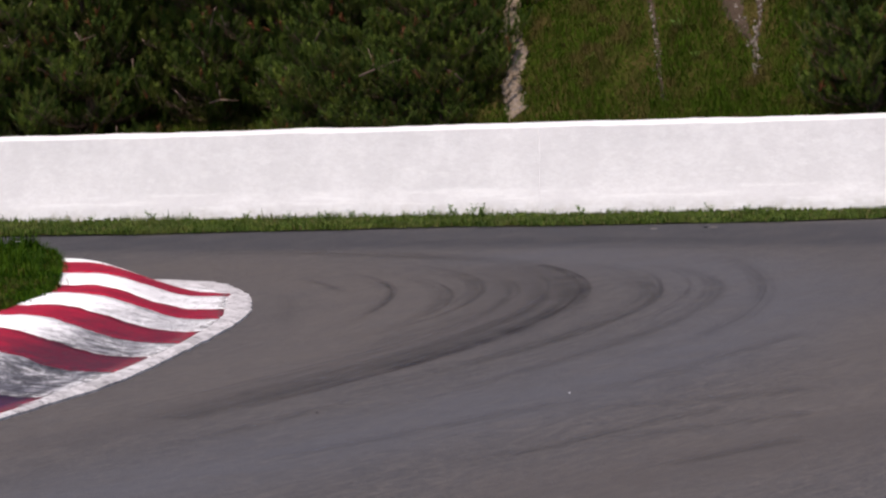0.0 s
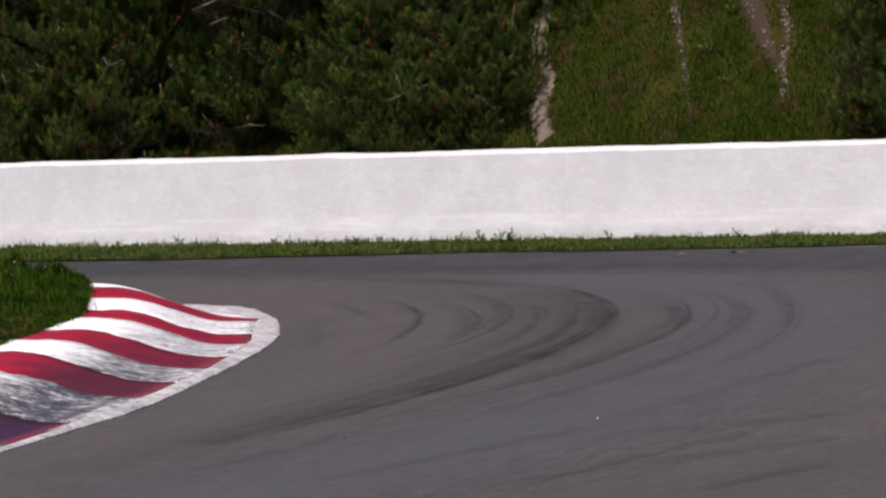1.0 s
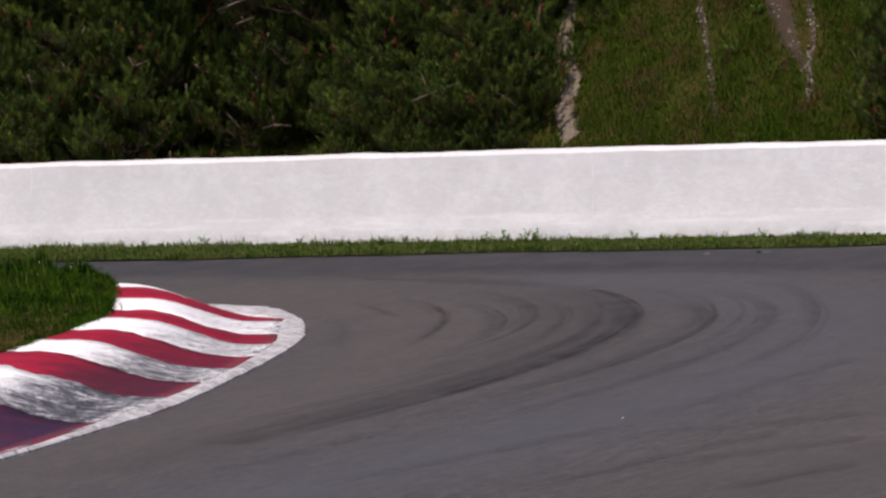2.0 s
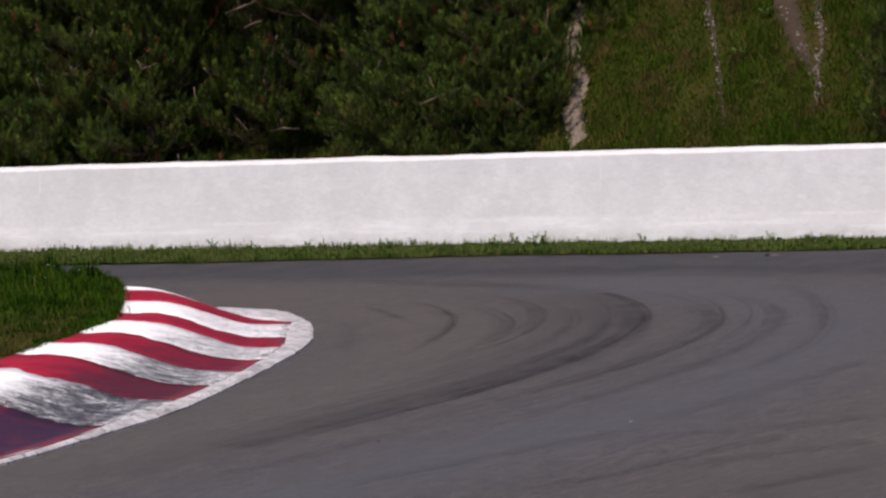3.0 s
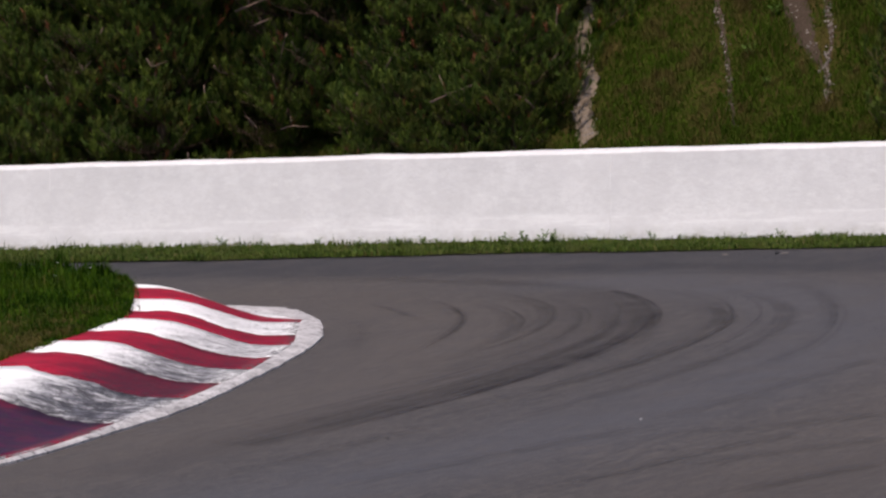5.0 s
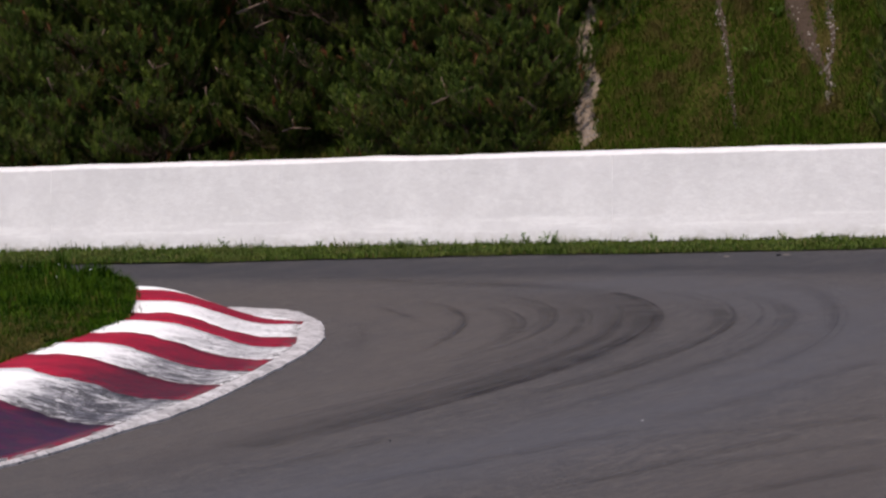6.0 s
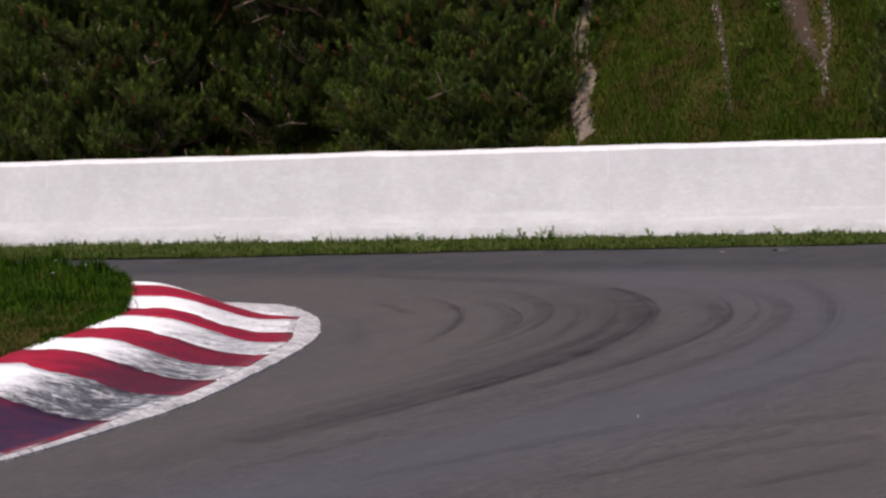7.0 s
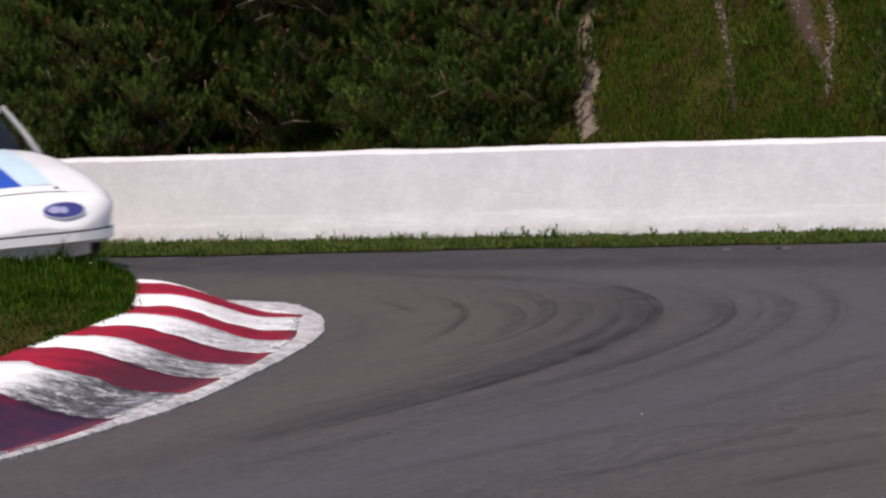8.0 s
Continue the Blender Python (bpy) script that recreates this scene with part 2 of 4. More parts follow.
PALE_BLUE = plain("pale_blue_vinyl", (0.62, 0.80, 0.88), 0.3, 0, 0.06)
NAVY = plain("navy_oval_vinyl", (0.05, 0.055, 0.24), 0.35, 0, 0.1)
SILVER = plain("silver_vinyl", (0.72, 0.72, 0.80), 0.35, 0, 0.06)
# grey that puts the shaded side of the white roof pillars into their colour
PILLAR_SHADE = plain("shaded_pillar_white", (0.36, 0.37, 0.37), 0.4, 0, 0.08)
STROKE = plain("lavender_vinyl", (0.42, 0.42, 0.66), 0.35, 0, 0.06)
BLACK = plain("black_plastic", (0.02, 0.02, 0.022), 0.5)
GLASS = plain("dark_tinted_glass", (0.012, 0.014, 0.02), 0.06)
TYRE = plain("tyre_rubber_black", (0.025, 0.025, 0.026), 0.8)
RIM = plain("grey_steel_rim", (0.42, 0.42, 0.43), 0.4, 0.7)


# ---- building helpers ----
def part(name, data, material, parent=None, label=""):
    """Links a bmesh or a mesh as one object under a thing or a part."""
    if isinstance(data, bmesh.types.BMesh):
        me = bpy.data.meshes.new(name)
        data.to_mesh(me)
        data.free()
    else:
        me = data
    if not me.materials:
        me.materials.append(material)
    ob = new(name, me)
    ob.parent = parent
    if label:
        ob["label"] = label
    return ob


def solid(name, verts, faces, smooth=False):
    me = bpy.data.meshes.new(name)
    me.from_pydata([tuple(v) for v in verts], [], faces)
    me.validate()
    if smooth:
        me.shade_smooth()
    return me


def arrays(name, verts, loops, sizes, smooth=False):
    """A mesh from numpy arrays: vertices, corner indices and the corners of each face."""
    me = bpy.data.meshes.new(name)
    me.vertices.add(len(verts))
    me.vertices.foreach_set("co", np.asarray(verts, np.float32).ravel())
    me.loops.add(len(loops))
    me.loops.foreach_set("vertex_index", np.asarray(loops, np.int32))
    me.polygons.add(len(sizes))
    me.polygons.foreach_set("loop_start", np.r_[0, np.cumsum(sizes)[:-1]].astype(np.int32))
    me.update(calc_edges=True)
    if smooth:
        me.shade_smooth()
    return me


def sweep(points, radii, sides=6):
    """Vertices and faces of a tapered tube along points."""
    pts = [Vector(p) for p in points]
    vs, fs = [], []
    for i, p in enumerate(pts):
        way = (pts[min(i + 1, len(pts) - 1)] - pts[max(i - 1, 0)]).normalized()
        a = way.orthogonal().normalized()
        b = way.cross(a)
        for k in range(sides):
            q = 2 * math.pi * k / sides
            vs.append(p + (a * math.cos(q) + b * math.sin(q)) * radii[i])
    for i in range(len(pts) - 1):
        for k in range(sides):
            j = (k + 1) % sides
            fs.append((i * sides + k, i * sides + j, (i + 1) * sides + j, (i + 1) * sides + k))
    fs.append(tuple(range(sides))[::-1])
    fs.append(tuple((len(pts) - 1) * sides + k for k in range(sides)))
    return vs, fs


def joined(name, pieces, smooth=True):
    vs, fs = [], []
    for v, f in pieces:
        o = len(vs)
        vs += v
        fs += [tuple(i + o for i in q) for q in f]
    return solid(name, vs, fs, smooth)


def bezier(a, b, c, d, t):
    return [(1 - t) ** 3 * p + 3 * t * (1 - t) ** 2 * q + 3 * t * t * (1 - t) * r + t ** 3 * s for p, q, r, s in zip(a, b, c, d)]


def spline(points, n):
    """A smooth line through a few points (Catmull-Rom), n steps a span."""
    p = np.array([points[0], *points, points[-1]], float)
    p[0], p[-1] = 2 * p[1] - p[2], 2 * p[-2] - p[-3]
    out = []
    for i in range(1, len(p) - 2):
        for k in range(n):
            t = k / n
            out.append(0.5 * (2 * p[i] + (p[i + 1] - p[i - 1]) * t + (2 * p[i - 1] - 5 * p[i] + 4 * p[i + 1] - p[i + 2]) * t * t
                              + (3 * p[i] - p[i - 1] - 3 * p[i + 1] + p[i + 2]) * t ** 3))
    out.append(p[-2])
    return np.array(out)


def blades(name, feet, tall, wide, lean, rng, droop=0.5):
    """Grass: one bent, tapered blade at each foot."""
    n = len(feet)
    turn = rng.uniform(0, 2 * math.pi, n)
    way = np.c_[np.cos(turn), np.sin(turn), np.zeros(n)]
    side = np.c_[-way[:, 1], way[:, 0], np.zeros(n)]
    h = (np.broadcast_to(tall, n) * rng.uniform(0.55, 1.15, n))[:, None]
    w = (wide * rng.uniform(0.7, 1.3, n))[:, None]
    bend = (lean * rng.uniform(0.1, 1.0, n))[:, None]
    up = np.array([[0, 0, 1.0]])
    mid = feet + up * h * 0.6 + way * bend * h * 0.35
    tip = feet + up * h * (1 - droop * bend) + way * bend * h
    v = np.stack([feet - side * w, feet + side * w, mid + side * w * 0.8, mid - side * w * 0.8, tip], 1).reshape(-1, 3)
    o = np.arange(n)[:, None] * 5
    loops = (o + np.array([[0, 1, 2, 3, 3, 2, 4]])).ravel()
    return arrays(name, v, loops, np.tile([4, 3], n))


def smooth01(x):
    x = np.clip(x, 0, 1)
    return x * x * (3 - 2 * x)


# ---- ground, road, barrier ----
def flat(name, outline, z, material, label, kind="structure"):
    bm = bmesh.new()
    bm.faces.new([bm.verts.new((x, y, z)) for x, y in outline])
    bmesh.ops.triangulate(bm, faces=bm.faces[:])
    return tagged(part(name, bm, material), label, "", "", kind)


flat("ground", [(-2500, -2500), (2500, -2500), (2500, 2500), (-2500, 2500)], -0.04, SOIL, "wide grassy ground round the race track")


def verge_edge(x):
    return 35.80 + 0.055 * (x - 0.5) + 0.05 * math.sin(1.3 * x) - 0.03 * math.sin(3.1 * x) + 0.6 * float(smooth01((-4.2 - x) / 3))


edge = [(x, verge_edge(x)) for x in np.linspace(-14, 9, 70)]
flat("road_approach", [(-220, 36.2), (-60, 36.2), *edge, (13, 35.6), (17, 33), (19.5, 28), (20, 20), (20, -120), (7.5, -120), (6.6, 15), (5.2, 22),
              (3.2, 27), (0.8, 29.8), (-6, 31), (-220, 31.5)], -0.006, ASPHALT, "grey asphalt race track leading to the bend")
flat("verge", [(-60, 36.21), *[(x, y + 0.01) for x, y in edge], (12, 36.2), (12, 37.5), (-60, 37.5)], 0.012, SOIL,
     "thin soil strip along the foot of the barrier")


def barrier():
    """A row of white precast barrier blocks; 6.1 m each."""
    top = tagged(new("wall_barrier"), "long white-painted concrete barrier beside the track", "", "", "structure")
    side = [(0.325, -0.05), (0.325, 0.06), (0.308, 0.15), (0.292, 0.235), (0.287, 0.27), (0.268, 0.45), (0.247, 0.64), (0.231, 0.785), (0.221, 0.80), (0.208, 0.81), (0.12, 0.812)]
    ring = [(0.36 - a, z * 0.957) for a, z in side] + [(0.24 + a, z * 0.957) for a, z in side[::-1]]
    length, steps = 6.0994, 120
    bm = bmesh.new()
    rows = []
    for i in range(steps + 1):
        x = length * i / steps
        rows.append([bm.verts.new((x, y + 0.007 * noise.noise((x * 1.7, z * 3, 1)) + 0.004 * noise.noise((x * 6.1, z * 7, 3)), z + (0.009 * noise.noise((x * 1.3, 5, y)) + 0.004 * noise.noise((x * 5.3, 8, y)) if z > 0.7 else 0)))
                     for y, z in ring])
    for a, b in zip(rows, rows[1:]):
        for k in range(len(ring) - 1):
            bm.faces.new((a[k], b[k], b[k + 1], a[k + 1])).smooth = k < 6
    for row in (rows[0], rows[-1][::-1]):
        bm.faces.new([bm.verts.new(v.co) for v in row])
    bmesh.ops.recalc_face_normals(bm, faces=bm.faces[:])
    first = part("barrier_block", bm, WALL, top)
    first.location = (1.75, 36.93, 0)
    for k in range(-34, 6):
        if k:
            ob = new("barrier_block", first.data)
            ob.parent = top
            ob.location = (1.75 + 6.1 * k, 36.93 + 0.0012 * math.sin(7.0 * k), 0.002 * math.sin(4.0 * k))


barrier()


# ---- kerb ----
OUTER = spline([(2.62, 30.74), (3.15, 30.36), (3.30, 30.13), (3.89, 29.24), (4.29, 28.62), (4.64, 27.89), (4.99, 27.15), (5.32, 26.36),
                (5.62, 25.58), (6.06, 24.28), (6.44, 22.72), (6.50, 21.0)], 8)
INNER = spline([(0.80, 31.30), (1.04, 31.05), (1.72, 30.15), (2.38, 29.24), (2.72, 28.70), (3.04, 27.90), (3.28, 27.28), (3.55, 26.58),
                (3.86, 25.70), (4.28, 24.55), (4.55, 23.5), (4.6, 21.9)], 8)


def kerb_point(k, v):
    """k: block borders from the far end; v: 0 at the grass, 1 at the lip."""
    i = min(int(k * 8), len(OUTER) - 2)
    f = k * 8 - i
    o, n = OUTER[i] * (1 - f) + OUTER[i + 1] * f, INNER[i] * (1 - f) + INNER[i + 1] * f
    p = n * (1 - v) + o * v
    z = 0.035 + 0.185 * float(smooth01((0.86 - v) / 0.66))
    return p[0], p[1], z


def kerb():
    top = tagged(new("kerb"), "raised red and white painted kerb with tyre scuffs", "kerb")
    for k in range(11):
        bm = bmesh.new()
        uv = bm.loops.layers.uv.new("UVMap")
        grid = []
        ks = np.linspace(k + (0.004 if k else 0), k + 0.996, 6)
        vs = np.linspace(0, 1, 41)
        for a in ks:
            row = []
            for v in vs:
                at = a
                if a in (ks[0], ks[-1]) and 0 < round(a) < 11:
                    at = a + 0.09 * noise.noise((v * 6, round(a) * 3.7, 0)) + 0.06 * noise.noise((v * 19, round(a) * 5.1, 2))
                x, y, z = kerb_point(at, v)
                wob = 0.016 * noise.noise((x * 2.1, y * 2.1, k if v < 0.02 else 0))
                row.append((bm.verts.new((x + wob, y - wob, z + 0.006 * noise.noise((x * 3, y * 3, 2)))), a, v))
            grid.append(row)
        for r, q in zip(grid, grid[1:]):
            for j in range(len(vs) - 1):
                corner = (r[j], r[j + 1], q[j + 1], q[j])
                f = bm.faces.new([c[0] for c in corner])
                f.smooth = True
                for lp, c in zip(f.loops, corner):
                    lp[uv].uv = (c[1], c[2])
        rim = [e for e in bm.edges if e.is_boundary]
        low = bmesh.ops.extrude_edge_only(bm, edges=rim)["geom"]
        for g in low:
            if isinstance(g, bmesh.types.BMVert):
                g.co.z = -0.05
        bmesh.ops.recalc_face_normals(bm, faces=bm.faces[:])
        red = k % 2 == 1
        part("painted_block", bm, KERB_RED if red else KERB_WHITE, top, "red painted block" if red else "white painted block")
    a = spline([(1.55, 31.12), (2.10, 30.99), (2.64, 30.74), (3.30, 30.13), (3.95, 29.15), (4.64, 27.89), (5.20, 26.65), (5.66, 25.36), (6.06, 24.1),
                (6.37, 22.72), (6.40, 20.9)], 8)
    b = spline([(1.72, 31.58), (2.33, 31.34), (2.86, 30.87), (3.52, 30.10), (4.24, 29.00), (4.84, 27.76), (5.44, 26.36), (5.86, 25.30), (6.18, 24.1),
                (6.485, 22.60), (6.53, 20.8)], 8)
    bm = bmesh.new()
    rows = []
    for i, (p, q) in enumerate(zip(a, b)):
        w = 0.12 * noise.noise((i * 0.5, 3, 1)) + 0.14 * noise.noise((i * 1.37, 9, 4))
        rows.append([bm.verts.new((*(p + (q - p) * v * (1 + w)), z)) for v, z in ((-0.3, -0.05), (-0.3, 0.028), (0.35, 0.036), (0.8, 0.028), (1.0, 0.014), (1.0, -0.05))])
    for r, q in zip(rows, rows[1:]):
        for j in range(5):
            bm.faces.new((r[j], r[j + 1], q[j + 1], q[j]))
    bm.faces.new(rows[0])
    bm.faces.new(rows[-1][::-1])
    bmesh.ops.recalc_face_normals(bm, faces=bm.faces[:])
    part("concrete_lip", bm, LIP, top, "scuffed white concrete edge strip")


kerb()

# ---- the bend, with what lies on the asphalt ----
def near(px, py, ctrl, width):
    """1 on the middle of a band along a Bezier line, 0 at its sides."""
    line = np.array([bezier(*ctrl, t) for t in np.linspace(0, 1, 60)])
    d = np.full(len(px), 1e9)
    for x, y in line:
        d = np.minimum(d, np.hypot(px - x, py - y))
    return 1 - smooth01(d / (width / 2))


def road():
    xs, ys = np.arange(-12, 16.01, 0.16), np.arange(18, 36.9, 0.16)
    px, py = [a.ravel() for a in np.meshgrid(xs, ys)]
    n = len(xs)
    i = np.arange(len(px)).reshape(len(ys), n)
    quads = np.stack([i[:-1, :-1], i[:-1, 1:], i[1:, 1:], i[1:, :-1]], -1).reshape(-1)
    me = arrays("road", np.c_[px, py, np.zeros(len(px))], quads, np.full(len(quads) // 4, 4))
    layers = {"sealed": smooth01(2.0 * near(px, py, [(-12.0, 35.5), (-2.0, 35.0), (4.0, 35.1), (12.0, 34.6)], 2.9)),
              "dust": np.maximum(near(px, py, [(1.0, 32.6), (4.8, 31.4), (6.6, 27.6), (6.9, 21.0)], 3.2), 0.9 * near(px, py, [(9.9, 29.0), (11.4, 26.2), (12.0, 23.6), (11.8, 19.0)], 3.2)),
              "swept": near(px, py, [(4.0, 33.4), (9.2, 31.6), (9.6, 26.0), (9.0, 20.0)], 2.6),
              "rubber": np.maximum(near(px, py, [(4.2, 32.4), (6.85, 30.1), (7.10, 26.6), (7.4, 22.6)], 1.15), 0.9 * near(px, py, [(12.5, 25.6), (12.0, 24.0), (11.9, 22.5), (11.6, 20.5)], 2.0))}
    for name, value in layers.items():
        me.attributes.new(name, "FLOAT", "POINT").data.foreach_set("value", value.astype(np.float32))
    tagged(part("road", me, ASPHALT), "grey worn asphalt race track bending past a kerb", "", "", "structure")


road()

# ---- tyre marks on the road ----
LAYER = [0.004]


def track(name, ctrl, width, material, label, start=1.0, finish=1.0, shift=0.0):
    """A band along a Bezier line, set off sideways by shift; start and finish: how strongly it is laid down at its ends."""
    n = 48
    pts = [Vector(bezier(*ctrl, i / n)) for i in range(n + 1)]
    bm = bmesh.new()
    uv = bm.loops.layers.uv.new("UVMap")
    lay = bm.verts.layers.float.new("lay")
    rows, run = [], 0.0
    off = len(ctrl) + 7.3 * LAYER[0] * 1e3
    for i, p in enumerate(pts):
        way = (pts[min(i + 1, n)] - pts[max(i - 1, 0)]).normalized()
        side = Vector((-way.y, way.x))
        run += (p - pts[max(i - 1, 0)]).length
        w = width * (1 + 0.25 * noise.noise((run * 0.6, off, 0)))
        t = i / n
        s = min(1.0, start + (1 - start) * min(1, t / 0.3), finish + (1 - finish) * min(1, (1 - t) / 0.3))
        row = []
        for v in (0.0, 0.25, 0.5, 0.75, 1.0):
            q = p + side * ((v - 0.5) * w + shift)
            vert = bm.verts.new((q.x, q.y, LAYER[0]))
            vert[lay] = s
            row.append((vert, run + off, v))
        rows.append(row)
    for a, b in zip(rows, rows[1:]):
        for j in range(4):
            cs = (a[j], b[j], b[j + 1], a[j + 1])
            f = bm.faces.new([c[0] for c in cs])
            for lp, c in zip(f.loops, cs):
                lp[uv].uv = (c[1], c[2])
    bmesh.ops.recalc_face_normals(bm, faces=bm.faces[:])
    LAYER[0] += 0.0006
    ob = tagged(part(name, bm, material), label, "", "", "structure")
    return ob


D2 = "dark curved tyre mark on the asphalt"
D3 = "thin dark tyre line on the asphalt"
SWEEP = [(4.47, 32.57), (7.02, 30.31), (7.43, 26.75), (7.67, 23.60)]
INSIDE = [(4.96, 31.61), (7.18, 29.63), (7.18, 26.36), (7.38, 23.64)]
ARCS = [[(4.14, 32.16), (6.00, 30.87), (6.50, 28.32), (6.64, 26.25)], [(3.27, 32.63), (5.09, 31.55), (5.92, 29.46), (6.13, 27.46)],
        [(3.53, 32.03), (4.60, 31.28), (5.40, 30.15), (5.77, 28.91)], [(3.14, 31.99), (4.35, 31.15), (4.98, 29.70), (5.50, 28.37)]]
WIDE = [[(4.78, 32.71), (7.44, 30.97), (7.82, 27.69), (8.02, 24.85)], [(5.58, 32.57), (7.97, 30.99), (8.72, 26.35), (8.65, 23.75)],
        [(5.78, 33.20), (7.46, 31.34), (8.74, 28.89), (8.90, 26.38)]]
track("tyre_mark", SWEEP, 0.46, EDGED_BOLD, D2, 0.5, 0.7, -0.23)
track("tyre_mark", INSIDE, 0.62, SKID, D2, 0.0, 0.6)
track("tyre_mark", SWEEP, 0.11, THIN_BOLD, D3, 1.0, 0.1)
for arc, w in zip(ARCS, (0.34, 0.30, 0.24, 0.20)):
    track("tyre_mark", arc, w, EDGED, D2, 0.1, 0.1, -w / 2)
for arc in (ARCS[1], ARCS[3]):
    track("tyre_mark", arc, 0.06, THIN, D3, 0.5, 0.0)
for arc, w, lay in zip(WIDE, (0.36, 0.24, 0.22), (EDGED, SKID, SKID)):
    track("tyre_mark", arc, w, lay, D2, 0.2, 0.1, -w / 2)
track("tyre_mark", [(5.33, 31.79), (6.11, 31.22), (6.80, 30.58), (7.12, 29.63)], 0.26, SKID_FAINT, D2, 0.0, 0.0)
track("tyre_mark", [(3.35, 30.61), (3.99, 30.00), (4.46, 29.25), (4.85, 28.47)], 0.20, SKID_FAINT, D2, 0.0, 0.0)
track("tyre_mark", [(2.97, 31.59), (3.32, 31.30), (3.64, 30.98), (3.96, 30.66)], 0.09, THIN, D3, 0.2, 0.6)
track("tyre_mark", [(3.84, 31.29), (4.02, 31.14), (4.31, 30.66), (4.15, 31.24)], 0.06, THIN, D3, 0.5, 0.0)
for line, w in (([(9.28, 27.88), (9.25, 26.85), (9.69, 25.94), (9.39, 24.83)], 0.26), ([(10.74, 25.22), (10.86, 24.87), (10.06, 24.41), (9.83, 24.12)], 0.34),
                ([(10.75, 24.29), (10.54, 23.50), (10.75, 22.65), (10.47, 21.87)], 0.20), ([(11.35, 24.14), (11.19, 23.47), (10.83, 23.50), (10.92, 22.69)], 0.26),
                ([(11.92, 23.10), (11.81, 22.72), (11.76, 22.33), (11.68, 21.95)], 0.24), ([(9.60, 24.40), (9.45, 23.60), (9.40, 22.80), (9.20, 21.90)], 0.22),
                ([(8.20, 24.40), (8.15, 23.80), (8.30, 23.20), (8.25, 22.40)], 0.22)):
    track("tyre_mark", line, w, SKID, D2, 0.9, 0.1)
track("tyre_mark", [(0.30, 33.83), (0.89, 34.10), (1.41, 33.91), (1.98, 33.67)], 0.22, THIN, D3, 0.4, 0.0)
track("tyre_mark", [(0.30, 33.60), (1.90, 33.90), (3.20, 33.30), (4.47, 32.57)], 0.40, SKID, D2, 0.3, 0.4)
track("tyre_mark", [(3.29, 33.96), (4.63, 33.57), (4.75, 34.21), (6.09, 33.13)], 0.22, SKID_FAINT, D2, 0.2, 0.2)
track("tyre_mark", [(1.66, 34.49), (2.89, 34.62), (4.17, 34.69), (5.32, 34.09)], 0.30, SKID_FAINT, D2, 0.2, 0.0)
lines = random.Random(4)
for arc in (SWEEP, INSIDE, *WIDE[:2]):
    d, skew = lines.uniform(-0.40, 0.05), lines.uniform(-0.15, 0.15)
    track("tyre_mark", [(x + d + skew * (i - 1.5) / 1.5, y + 0.4 * d) for i, (x, y) in enumerate(arc)], lines.uniform(0.03, 0.08), THIN, D3, 0.0, lines.uniform(0.0, 0.4))


